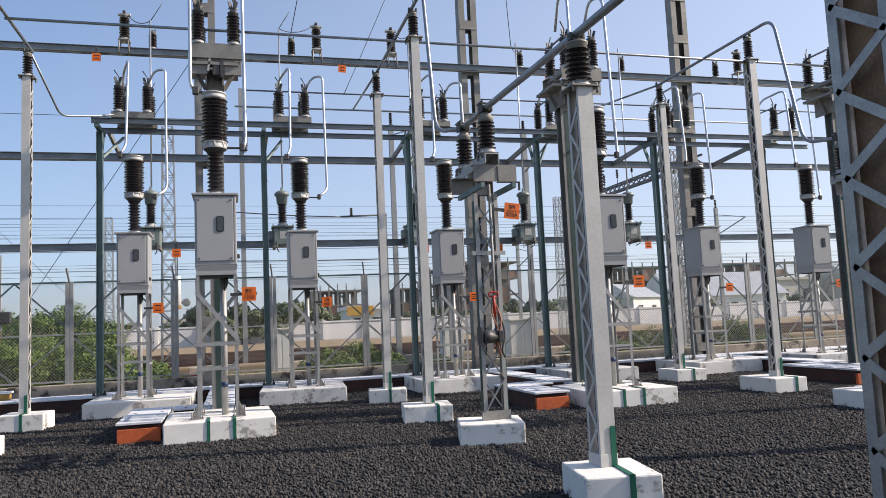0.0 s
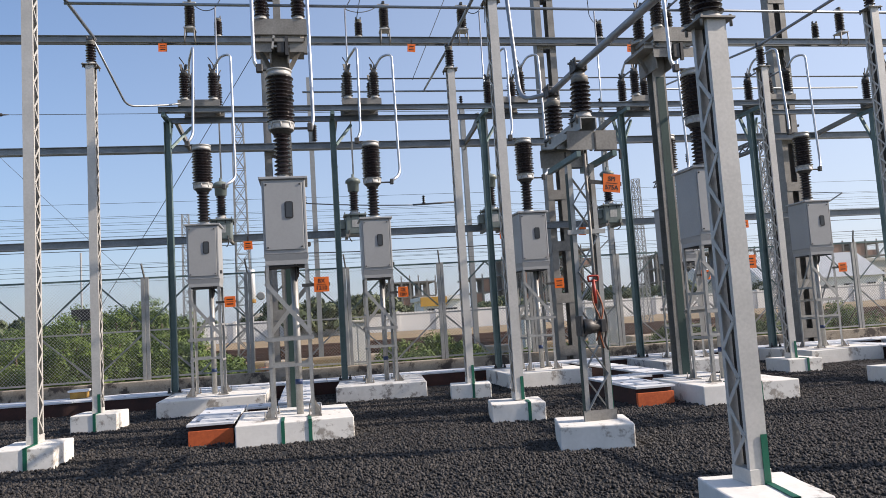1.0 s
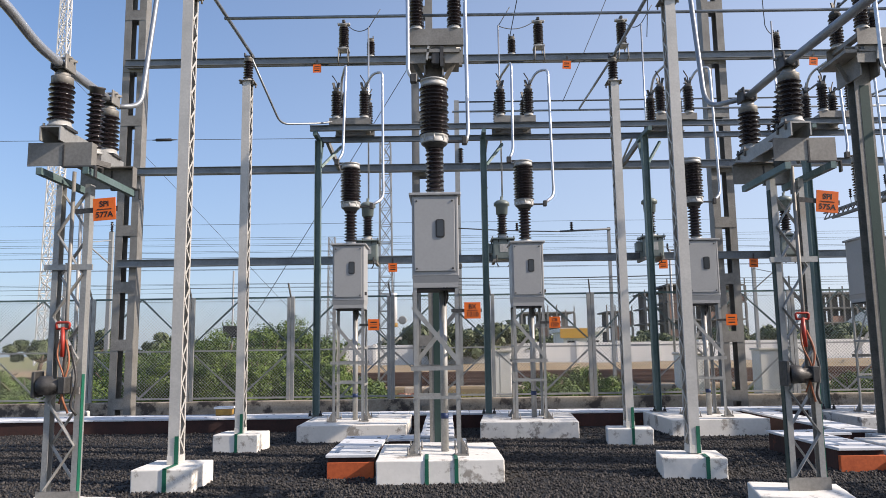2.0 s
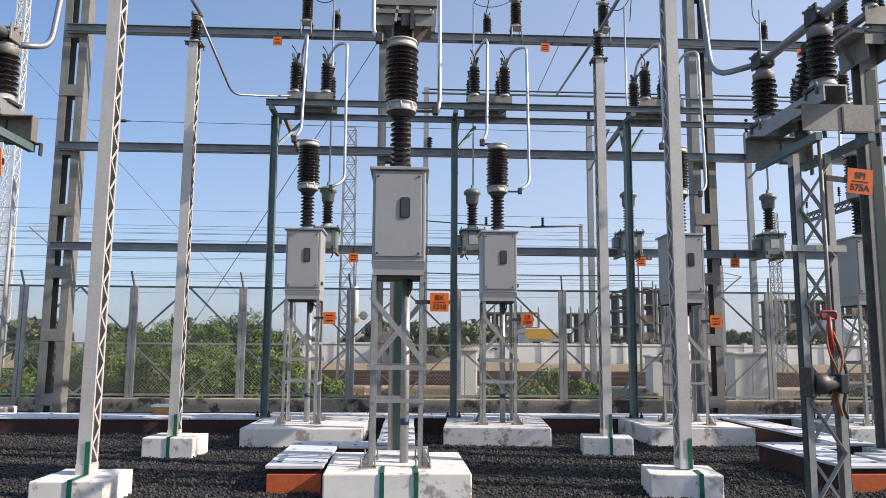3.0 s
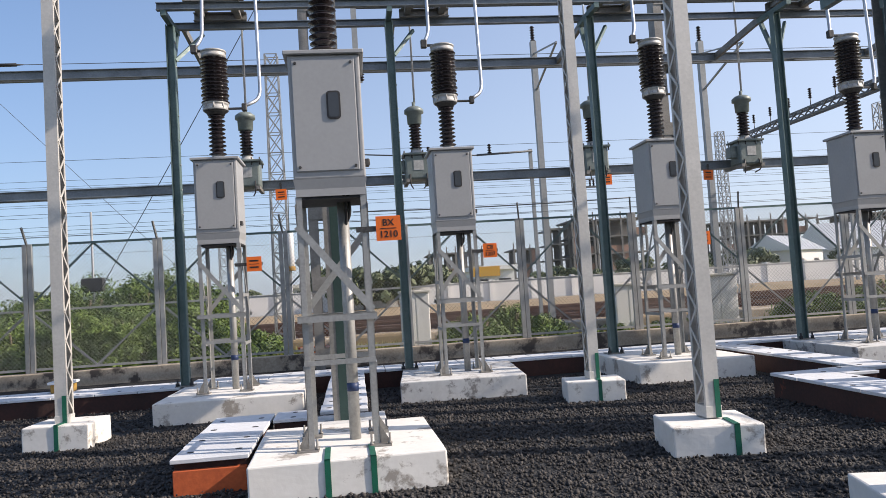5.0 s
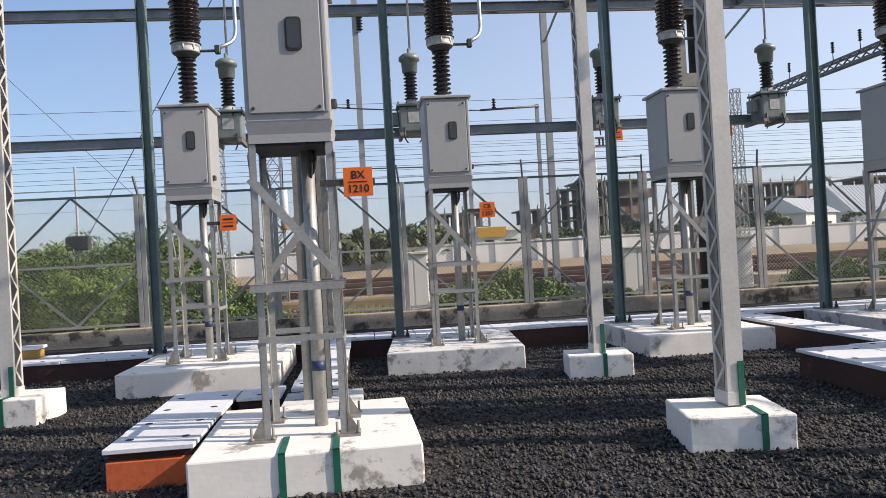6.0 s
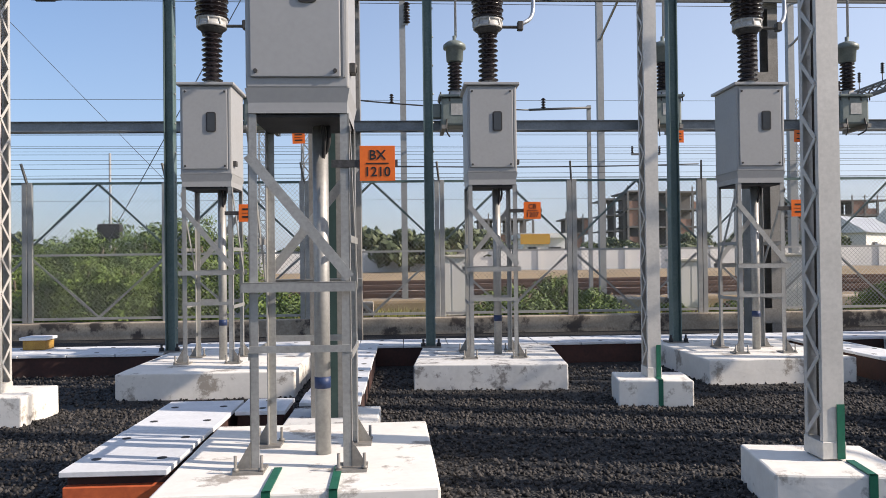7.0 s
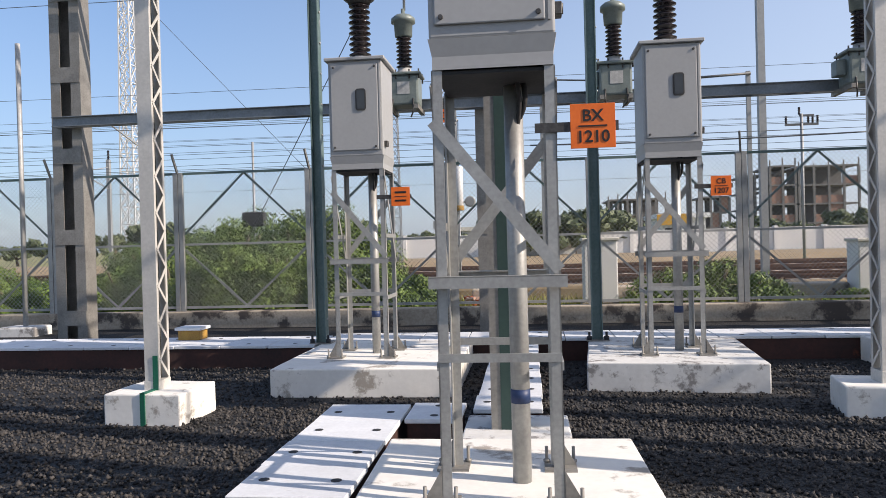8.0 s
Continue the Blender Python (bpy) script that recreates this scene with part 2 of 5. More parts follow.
def meshed(name, bm, material):
    me = bpy.data.meshes.new(name)
    bmesh.ops.recalc_face_normals(bm, faces=bm.faces)
    bm.to_mesh(me)
    bm.free()
    me.materials.append(material)
    return me


def part(name, bm, material, parent, label="", at=None):
    ob = new(name, meshed(name, bm, material))
    ob.parent = parent
    if at is not None:
        ob.matrix_basis = at if isinstance(at, Matrix) else Matrix.Translation(at)
    return tagged(ob, label)


def thing(name, label, category, group="", at=(0, 0, 0)):
    ob = new(name)
    ob.empty_display_size = 0.2
    ob.matrix_basis = at if isinstance(at, Matrix) else Matrix.Translation(at)
    return tagged(ob, label, category, group)


def solid(name, bm, material, label, category, group="", kind="", at=(0, 0, 0)):
    ob = new(name, meshed(name, bm, material))
    ob.matrix_basis = at if isinstance(at, Matrix) else Matrix.Translation(at)
    return tagged(ob, label, category, group, kind)


def B():
    return bmesh.new()


def shed_profile(z0, z1, core, shed, n):
    out = [(core, z0)]
    step = (z1 - z0) / n
    for i in range(n):
        z = z0 + i * step
        r = shed if i % 2 == 0 else shed * 0.93
        out += [(core, z + step * 0.12), (r, z + step * 0.38), (r, z + step * 0.50), (core * 1.04, z + step * 0.86)]
    out.append((core, z1))
    return out


def insulator(parent, at, h, core, shed, n, cap=True, seg=18, cap_metal=None):
    """A porcelain post with sheds on a grey flange, with a cap."""
    p = part("insulator", lathe(B(), shed_profile(0.05, h - 0.05, core, shed, n), seg), PORC, parent, "", at)
    part("flange", lathe(B(), [(shed * 0.95, 0), (shed * 0.95, 0.02), (core * 1.35, 0.03), (core * 1.3, 0.065), (core, 0.07)], 16), CAPM, p, "grey cast flange")
    if cap:
        part("cap", lathe(B(), [(core, h - 0.07), (core * 1.35, h - 0.06), (core * 1.35, h - 0.02), (shed * 0.85, h - 0.012), (shed * 0.85, h)], 16), cap_metal or GALV_DULL, p, "cast cap")
    return p


# ---- ground ----
def ground_material():
    m = bpy.data.materials.new("dark_gravel_and_soil")
    m.use_nodes = True
    n, l = m.node_tree.nodes, m.node_tree.links
    b = n["Principled BSDF"]
    co = n.new("ShaderNodeTexCoord")
    vo = n.new("ShaderNodeTexVoronoi")
    vo.inputs["Scale"].default_value = 38
    l.new(co.outputs["Object"], vo.inputs["Vector"])
    hs = n.new("ShaderNodeMix")
    hs.data_type = "RGBA"
    hs.inputs[6].default_value = (0.009, 0.009, 0.010, 1)
    hs.inputs[7].default_value = (0.022, 0.0215, 0.021, 1)
    sep = n.new("ShaderNodeSeparateColor")
    l.new(vo.outputs["Color"], sep.inputs[0])
    l.new(sep.outputs[0], hs.inputs[0])
    l.new(hs.outputs[2], b.inputs["Base Color"])
    b.inputs["Roughness"].default_value = 0.75
    bp = n.new("ShaderNodeBump")
    bp.inputs["Strength"].default_value = 1.0
    bp.inputs["Distance"].default_value = 0.03
    bp.invert = True
    l.new(vo.outputs["Distance"], bp.inputs["Height"])
    l.new(bp.outputs[0], b.inputs["Normal"])
    return m


GRAVEL = ground_material()
FIELD = mat("dry_grassy_soil", (0.28, 0.25, 0.12), (0.17, 0.19, 0.06), 0.95, 0.0, 0.25, 6, 0.5, (0.26, 0.19, 0.12), 0.55)
BALLAST = mat("brown_track_ballast", (0.24, 0.19, 0.155), (0.12, 0.10, 0.09), 0.95, 0.0, 3, 25, 1.0)

bm = B()
bmesh.ops.create_grid(bm, x_segments=2, y_segments=2, size=1500)
solid("ground", bm, FIELD, "dry grassy soil that reaches the horizon", "ground", kind="structure", at=(0, 0, -0.06))
YARD = (-14.0, 24.0, -14.0, 21.3)
bm = B()
box(bm, YARD[0], YARD[1], YARD[2], YARD[3], -0.05, 0.0)
solid("gravel_yard", bm, GRAVEL, "dark grey crushed stone spread over the switchyard", "gravel", kind="structure")


def scatter_stones():
    """Loose crushed stones on the part of the yard beside the walk."""
    rng = np.random.default_rng(4)
    zones = ((-5.5, 9.0, 3.2, 9.0, 950), (-7.5, 11.0, 9.0, 14.5, 560), (-9.0, 12.0, 14.5, 16.8, 300), (-12.0, -5.5, 3.2, 9.0, 150), (9.0, 15.0, 3.2, 9.0, 200), (-12.0, 15.0, -2.0, 3.2, 140))
    xs, ys = [], []
    for x0, x1, y0, y1, dens in zones:
        k = int((x1 - x0) * (y1 - y0) * dens)
        xs.append(rng.uniform(x0, x1, k))
        ys.append(rng.uniform(y0, y1, k))
    x, y = np.concatenate(xs), np.concatenate(ys)
    k = len(x)
    base = np.array([(1, 0, 0), (0, 1, 0), (-1, 0, 0), (0, -1, 0), (0, 0, 1), (0, 0, -1)], float)
    tri = np.array([(0, 1, 4), (1, 2, 4), (2, 3, 4), (3, 0, 4), (1, 0, 5), (2, 1, 5), (3, 2, 5), (0, 3, 5)])
    size = rng.uniform(0.010, 0.023, (k, 1, 1)) * rng.uniform(0.45, 1.45, (k, 6, 1))
    v = base[None] * size
    a, t = rng.uniform(0, 6.28, k), rng.uniform(-0.8, 0.8, k)
    ca, sa, ct, st = np.cos(a)[:, None], np.sin(a)[:, None], np.cos(t)[:, None], np.sin(t)[:, None]
    vx, vz = v[..., 0] * ct + v[..., 2] * st, v[..., 2] * ct - v[..., 0] * st
    out = np.stack((vx * ca - v[..., 1] * sa + x[:, None], vx * sa + v[..., 1] * ca + y[:, None], vz + rng.uniform(0.0, 0.014, k)[:, None]), -1)
    faces = (tri[None] + 6 * np.arange(k)[:, None, None]).reshape(-1, 3)
    me = bpy.data.meshes.new("gravel_stones")
    me.vertices.add(k * 6)
    me.vertices.foreach_set("co", out.reshape(-1))
    me.loops.add(len(faces) * 3)
    me.loops.foreach_set("vertex_index", faces.reshape(-1))
    me.polygons.add(len(faces))
    me.polygons.foreach_set("loop_start", np.arange(len(faces)) * 3)
    me.update(calc_edges=True)
    me.validate()
    m = bpy.data.materials.new("crushed_stone")
    m.use_nodes = True
    n, l = m.node_tree.nodes, m.node_tree.links
    ge = n.new("ShaderNodeNewGeometry")
    mr = n.new("ShaderNodeMix")
    mr.data_type = "RGBA"
    mr.inputs[6].default_value = (0.007, 0.007, 0.008, 1)
    mr.inputs[7].default_value = (0.078, 0.071, 0.066, 1)
    l.new(ge.outputs["Random Per Island"], mr.inputs[0])
    l.new(mr.outputs[2], n["Principled BSDF"].inputs["Base Color"])
    n["Principled BSDF"].inputs["Roughness"].default_value = 0.8
    n["Principled BSDF"].inputs["Specular IOR Level"].default_value = 0.45
    me.materials.append(m)
    tagged(new("gravel_stones", me), "loose angular dark grey crushed stones", "gravel", kind="stuff")


scatter_stones()


# ---- footings ----
def footing(x0, x1, y0, y1, h=0.25, strips=(), material=WHITE, label="whitewashed concrete footing block standing in dark gravel", turn=0.0):
    """A cast block with soft edges, turned by some degrees; strips: x of green earthing flats that run over its front."""
    cx, cy = (x0 + x1) / 2, (y0 + y1) / 2
    t = thing("concrete_footing", label, "footing", "equipment footings", pose(cx, cy, 0, 0, 0, turn))
    part("block", rough_block(x0 - cx, x1 - cx, y0 - cy, y1 - cy, -0.12, h, x0 + y0), material, t)
    for sx, sy in strips:
        bm = B()
        box(bm, sx - cx - 0.022, sx - cx + 0.022, y0 - cy - 0.012, y0 - cy - 0.001, -0.05, h + 0.010)
        box(bm, sx - cx - 0.022, sx - cx + 0.022, y0 - cy - 0.012, sy - cy, h + 0.001, h + 0.010)
        part("earth_strip", bm, GREEN, t, "green painted earthing flat strip")
    return t


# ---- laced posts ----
def laced_post(h, w=0.13, d=0.20, flat=0.026, pitch=0.165, steel=GALV_POST, inner=INNER_SHADE):
    t = thing("laced_steel_post", "galvanised twin-channel post with zigzag lacing on a concrete footing", "steel post", "busbar posts")
    for name, s in (("front_channel", -1), ("back_channel", 1)):
        part(name, prism(B(), channel(w, s * d / 2, -s, d * 0.17), 0, h), steel, t)
    for e in (-1, 1):
        n = int(h / pitch)
        for i in range(n):
            z0, z1 = 0.12 + i * (h - 0.3) / n, 0.12 + (i + 1) * (h - 0.3) / n
            s = 1 if i % 2 else -1
            bm = bar(B(), (e * (w / 2 + 0.004), -s * (d / 2 - 0.025), z0), (e * (w / 2 + 0.004), s * (d / 2 - 0.025), z1), 0.006, flat, (0, s, 0.5))
            part("lacing_bar", bm, steel, t)
    # added plate; its colour stands for the shaded inside behind the lacing
    part("added_inner_plate", box(B(), -0.004, 0.004, -d / 2 + 0.03, d / 2 - 0.03, 0.014, h - 0.01), inner, t, "added inner plate in the tone of the shaded post interior")
    part("base_plate", box(B(), -w / 2 - 0.006, w / 2 + 0.006, -d / 2 - 0.006, d / 2 + 0.006, 0, 0.10, 0.003), steel, t)
    bm = B()
    box(bm, -w / 2 - 0.06, w / 2 + 0.06, -d / 2 - 0.03, d / 2 + 0.03, h, h + 0.012)
    for sx in (-1, 1):
        for sy in (-1, 1):
            lathe(bm, [(0.012, -0.05), (0.012, 0.03)], 6, (sx * (w / 2 + 0.04), sy * d / 2, h))
    part("head_plate", bm, GALV_DULL, t)
    part("earth_mark", box(B(), w / 2 - 0.05, w / 2 - 0.005, -d / 2 - 0.012, -d / 2 - 0.006, 0.0, 0.32), GREEN, t, "green painted earthing tail")
    return t


def post_insulator(h=0.42, r=0.085):
    t = thing("post_insulator", "dark brown porcelain post insulator with grey caps", "insulator", "busbar insulators")
    insulator(t, (0, 0, 0), h, r * 0.55, r, max(5, int(h / 0.055)))
    bm = B()
    box(bm, -0.05, 0.05, -0.06, 0.06, h, h + 0.03, 0.004)
    box(bm, -0.07, -0.045, -0.03, 0.03, h + 0.02, h + 0.09, 0.004)
    box(bm, 0.045, 0.07, -0.03, 0.03, h + 0.02, h + 0.09, 0.004)
    part("clamp", bm, CLAMP, t, "dark busbar clamp")
    return t


POST_TOP = 6.0
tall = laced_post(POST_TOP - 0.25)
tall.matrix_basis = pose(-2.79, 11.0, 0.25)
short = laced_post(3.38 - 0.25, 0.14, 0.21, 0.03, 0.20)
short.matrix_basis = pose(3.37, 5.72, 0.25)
# the posts at x 16 stand out of view, added for the shadows they cast
tall_places = ((-2.88, 14.1), (3.35, 11.36), (3.30, 14.36), (9.74, 11.45), (9.64, 14.3), (16.1, 11.45), (16.0, 14.3))
for x, y in tall_places:
    copy_thing(tall, pose(x, y, 0.25))
pin = post_insulator()
pin.matrix_basis = pose(-2.79, 11.0, POST_TOP + 0.012)
for x, y in tall_places:
    copy_thing(pin, pose(x, y, POST_TOP + 0.012))
big_pin = post_insulator(0.40, 0.115)
big_pin.matrix_basis = pose(3.37, 5.72, 3.392)
# unseen post with footing, added to carry the pipe and shade the ground
copy_thing(short, pose(9.42, 5.75, 0.25))
copy_thing(big_pin, pose(9.42, 5.75, 3.392))
footing(9.05, 9.9, 5.4, 6.2, 0.25)
footing(-3.13, -2.44, 10.54, 11.30, 0.25, ((-2.75, 10.9),))
footing(-3.22, -2.51, 13.82, 14.45, 0.27, ((-2.85, 14.0),), turn=-4)
footing(2.93, 3.66, 10.97, 11.65, 0.24, ((3.44, 11.26),), turn=-9)
footing(2.94, 3.65, 14.08, 14.64, 0.25, ((3.34, 14.26),), turn=-9)
footing(3.06, 3.66, 5.24, 5.96, 0.25, ((3.42, 5.62),), turn=-10)
footing(9.34, 9.99, 11.0, 11.95, 0.25, ((9.78, 11.35),))
footing(15.7, 16.4, 11.0, 11.95, 0.25)
footing(15.7, 16.4, 13.95, 14.7, 0.25)
footing(9.34, 10.04, 13.95, 14.7, 0.25, ((9.74, 14.2),))
footing(8.85, 9.5, 8.4, 9.2, 0.25, ((9.1, 8.8),))


# ---- circuit breakers ----
def breaker(depth=0.62, label="grey vacuum circuit breaker on a galvanised lattice stand"):
    """Cabinet on four angle legs with stacked porcelain above; origin at the footing's top, in the cabinet's middle."""
    t = thing("circuit_breaker", label, "circuit breaker", "circuit breakers")
    hw, hd = 0.29, depth / 2
    lw, ld = 0.285, hd - 0.02
    zb, zt = 2.015, 3.17
    for sx in (-1, 1):
        for sy in (-1, 1):
            leg = part("leg", angle(B(), (sx * lw, sy * ld, 0.0), (sx * lw, sy * ld, zb), 0.05, 0.007, (-sx, 0, 0), (0, -sy, 0)), GALV, t)
            bm = B()
            box(bm, sx * lw - 0.085, sx * lw + 0.085, sy * ld - 0.085, sy * ld + 0.085, 0, 0.014)
            lo = [(sx * lw, sy * ld - sy * 0.0, 0.014), (sx * (lw + 0.085), sy * ld, 0.014), (sx * lw, sy * ld, 0.16)]
            vs = [bm.verts.new((p[0], p[1] + o, p[2])) for o in (-0.004, 0.004) for p in lo]
            for f in ((0, 1, 2), (5, 4, 3), (0, 3, 4, 1), (1, 4, 5, 2), (2, 5, 3, 0)):
                bm.faces.new([vs[i] for i in f])
            part("foot_plate", bm, GALV_DULL, leg)
            for bx in (-0.06, 0.06):
                rod = [(0.009, 0), (0.009, 0.014), (0.018, 0.0145), (0.018, 0.03), (0.009, 0.0305), (0.009, 0.10)]
                part("anchor_bolt", lathe(B(), rod, 6, (sx * lw + bx * 1.2, sy * (ld + 0.055), 0)), GALV_DULL, leg)
    for sy in (-1, 1):
        bm = B()
        y = sy * (ld + 0.004)
        bar(bm, (sy * lw, y, 1.78), (-sy * lw, y, 1.08), 0.006, 0.058, (-sy, 0, 1))
        part("diagonal_brace", bm, GALV, t)
        bm = B()
        angle(bm, (-lw - 0.03, y + sy * 0.055, 1.06), (lw + 0.03, y + sy * 0.055, 1.06), 0.055, 0.006, (0, -sy, 0), (0, 0, -1))
        part("cross_bar", bm, GALV, t)
        part("cross_bar", bar(B(), (-lw, y, 0.68), (lw, y, 0.68), 0.008, 0.04), GALV, t)
    for sx in (-1, 1):
        bm = B()
        bar(bm, (sx * (lw + 0.004), -ld, 1.95), (sx * (lw + 0.004), ld, 1.0), 0.006, 0.045, (0, 1, 1))
        part("diagonal_brace", bm, GALV, t)
        bm = B()
        part("cross_bar", bar(bm, (sx * (lw + 0.004), -ld, 0.64), (sx * (lw + 0.004), ld, 0.64), 0.008, 0.04), GALV, t)
        part("cross_bar", bar(B(), (sx * (lw + 0.004), -ld, 1.30), (sx * (lw + 0.004), ld, 1.30), 0.008, 0.04), GALV, t)
    # cabinet
    body = part("cabinet", box(B(), -hw, hw, -hd, hd, zb + 0.14, zt, 0.012, 2), BOXGREY, t, "grey enamelled control cabinet")
    bm = B()
    vs = [bm.verts.new((sx * a, sy * b, z)) for a, b, z in ((hw - 0.012, hd - 0.012, zb), (hw - 0.012, hd - 0.012, zb + 0.06), (hw + 0.004, hd + 0.004, zb + 0.14)) for sx, sy in ((-1, -1), (1, -1), (1, 1), (-1, 1))]
    for k in (0, 4):
        for i in range(4):
            bm.faces.new([vs[k + i], vs[k + (i + 1) % 4], vs[k + 4 + (i + 1) % 4], vs[k + 4 + i]])
    bm.faces.new(vs[8:12])
    part("skirt", bm, BOXGREY, body)
    # dark sheet that stands for the shadow inside the skirt
    part("underside_shade", box(B(), -hw + 0.022, hw - 0.022, -hd + 0.03, hd - 0.03, zb - 0.02, zb - 0.004), DARK, body)
    part("lid", box(B(), -hw - 0.035, hw + 0.035, -hd - 0.035, hd + 0.035, zt, zt + 0.035, 0.006, 1), BOXGREY, body, "overhanging sheet lid")
    bm = B()
    box(bm, -hw + 0.028, hw - 0.045, -hd - 0.016, -hd - 0.003, zb + 0.20, zt - 0.035, 0.006, 2)
    part("door", bm, BOXGREY, body, "bevelled cabinet door")
    for sx in (-hw + 0.06, hw - 0.075):
        for z in (zb + 0.235, zt - 0.07):
            part("door_bolt", lathe(B(), [(0.013, 0), (0.011, 0.012)], 8, (sx, -hd - 0.016, z), Matrix.Rotation(radians(90), 4, "X")), CLAMP, body)
    part("window_frame", rounded_plate(0.006, 0.118, zt - 0.535, zt - 0.305, -hd - 0.026, -hd - 0.015, 0.028), DARK, body, "dark rubber window frame")
    part("window", rounded_plate(0.020, 0.104, zt - 0.52, zt - 0.32, -hd - 0.0285, -hd - 0.0255, 0.02), GLASS_DARK, body, "small dark inspection window")
    part("hinge_strip", box(B(), hw - 0.032, hw - 0.02, -hd - 0.010, -hd - 0.0005, zb + 0.2, zt - 0.04), BOXGREY, body)
    bm = B()
    lathe(bm, [(0.012, 0), (0.012, 0.05)], 8, (hw + 0.03, -hd + 0.1, zb + 0.25), Matrix.Rotation(radians(20), 4, "X"))
    box(bm, hw, hw + 0.035, -hd + 0.06, -hd + 0.14, zb + 0.24, zb + 0.30, 0.004)
    part("side_latch", bm, CLAMP, body)
    # porcelain column
    z = zt + 0.035
    part("mounting_plate", box(B(), -0.17, 0.17, -0.17, 0.17, z, z + 0.02), CAPM, t)
    low = part("lower_insulator", lathe(B(), shed_profile(z + 0.07, z + 0.66, 0.074, 0.122, 10), 20), PORC, t, "slim dark brown porcelain")
    part("flange", lathe(B(), [(0.13, z + 0.02), (0.13, z + 0.045), (0.085, z + 0.05), (0.08, z + 0.085)], 18), CAPM, low)
    bm = lathe(B(), [(0.172, z + 0.712), (0.176, z + 0.718), (0.176, z + 0.755), (0.168, z + 0.76), (0.168, z + 0.795), (0.178, z + 0.80), (0.178, z + 0.825)], 22)
    mid = part("middle_flange", bm, CAPM, t, "light grey cast flange with bolts")
    part("lower_dish", lathe(B(), [(0.085, z + 0.645), (0.115, z + 0.65), (0.135, z + 0.69), (0.160, z + 0.70), (0.160, z + 0.7115)], 22), CLAMP, mid, "dark dished underside")
    for i in range(8):
        part("flange_bolt", lathe(B(), [(0.012, 0), (0.012, 0.07)], 6, (0.172 * math.cos(i * 0.785), 0.172 * math.sin(i * 0.785), z + 0.735)), CAPM, mid)
    bm = B()
    box(bm, 0.15, 0.40, -0.025, 0.025, z + 0.73, z + 0.755, 0.004)
    box(bm, 0.36, 0.43, -0.04, 0.04, z + 0.70, z + 0.81, 0.01)
    part("side_terminal", bm, CLAMP, t)
    up = part("upper_insulator", lathe(B(), shed_profile(z + 0.81, z + 1.48, 0.135, 0.195, 13), 22), PORC, t, "wide dark brown porcelain")
    part("top_flange", lathe(B(), [(0.15, z + 1.47), (0.172, z + 1.48), (0.172, z + 1.52), (0.165, z + 1.523), (0.165, z + 1.548), (0.178, z + 1.552), (0.178, z + 1.572), (0.09, z + 1.58)], 22), CAPM, up)
    bm = B()
    box(bm, -0.26, -0.02, -0.03, 0.03, z + 1.575, z + 1.60, 0.004)
    box(bm, -0.31, -0.22, -0.04, 0.04, z + 1.55, z + 1.67, 0.01)
    part("top_terminal", bm, CLAMP, t)
    for i in range(2):
        loop = [(0.10 + 0.035 * i, -0.04 + 0.04 * i, zb + 0.04), (0.12 + 0.03 * i, 0.0, zb - 0.12), (0.105 - 0.01 * i, 0.03 + 0.03 * i, zb - 0.22), (0.08, 0.07 + 0.02 * i, zb - 0.30)]
        part("control_cable", tube(B(), rounded(loop, 0.12, 4), 0.013, 6), DARK, t, "black control cable")
    # cable pipe below the cabinet
    part("cable_pipe", tube(B(), [(0.085, 0.06, 0.0), (0.085, 0.06, zb - 0.02)], 0.048, 12), GALV, t, "galvanised cable pipe")
    part("blue_band", lathe(B(), [(0.050, 0.40), (0.050, 0.47)], 12, (0.085, 0.06, 0)), BLUE, t, "blue tape band on the pipe")
    return t


main = breaker()
main.matrix_basis = pose(0.262, 11.56, 0.268)
copy_thing(main, pose(6.58, 11.60, 0.268))
# third bay at the right edge of view, added to throw shadows on the gravel
copy_thing(main, pose(12.9, 11.60, 0.268))
ROW_Y = 15.97
ROW_X = (-1.39, 1.89, 5.09, 8.33, 11.58, 14.82)
for x in ROW_X:
    copy_thing(main, pose(x, ROW_Y, 0.28))
footing(-0.465, 1.015, 10.86, 12.45, 0.268, ((0.12, 11.30), (0.46, 11.30)), WHITE, "large whitewashed footing under the circuit breaker", 1.2)
footing(12.15, 13.6, 10.85, 12.45, 0.268, ((12.7, 11.2), (13.05, 11.2)), WHITE, "large whitewashed footing under the circuit breaker")
footing(5.87, 7.36, 10.85, 12.45, 0.268, ((6.4, 11.2), (6.75, 11.2)), WHITE, "large whitewashed footing under the circuit breaker")
for i, x in enumerate(ROW_X):
    footing(x - (0.78 if i == 0 else 0.87), x + (1.08 if i == 0 else 0.82), 14.97 + 0.2 * (i > 0), 17.06, 0.28, (), WHITE_WORN if i % 2 else WHITE, "broad whitewashed footing with peeling paint", -5 if i == 1 else 0)


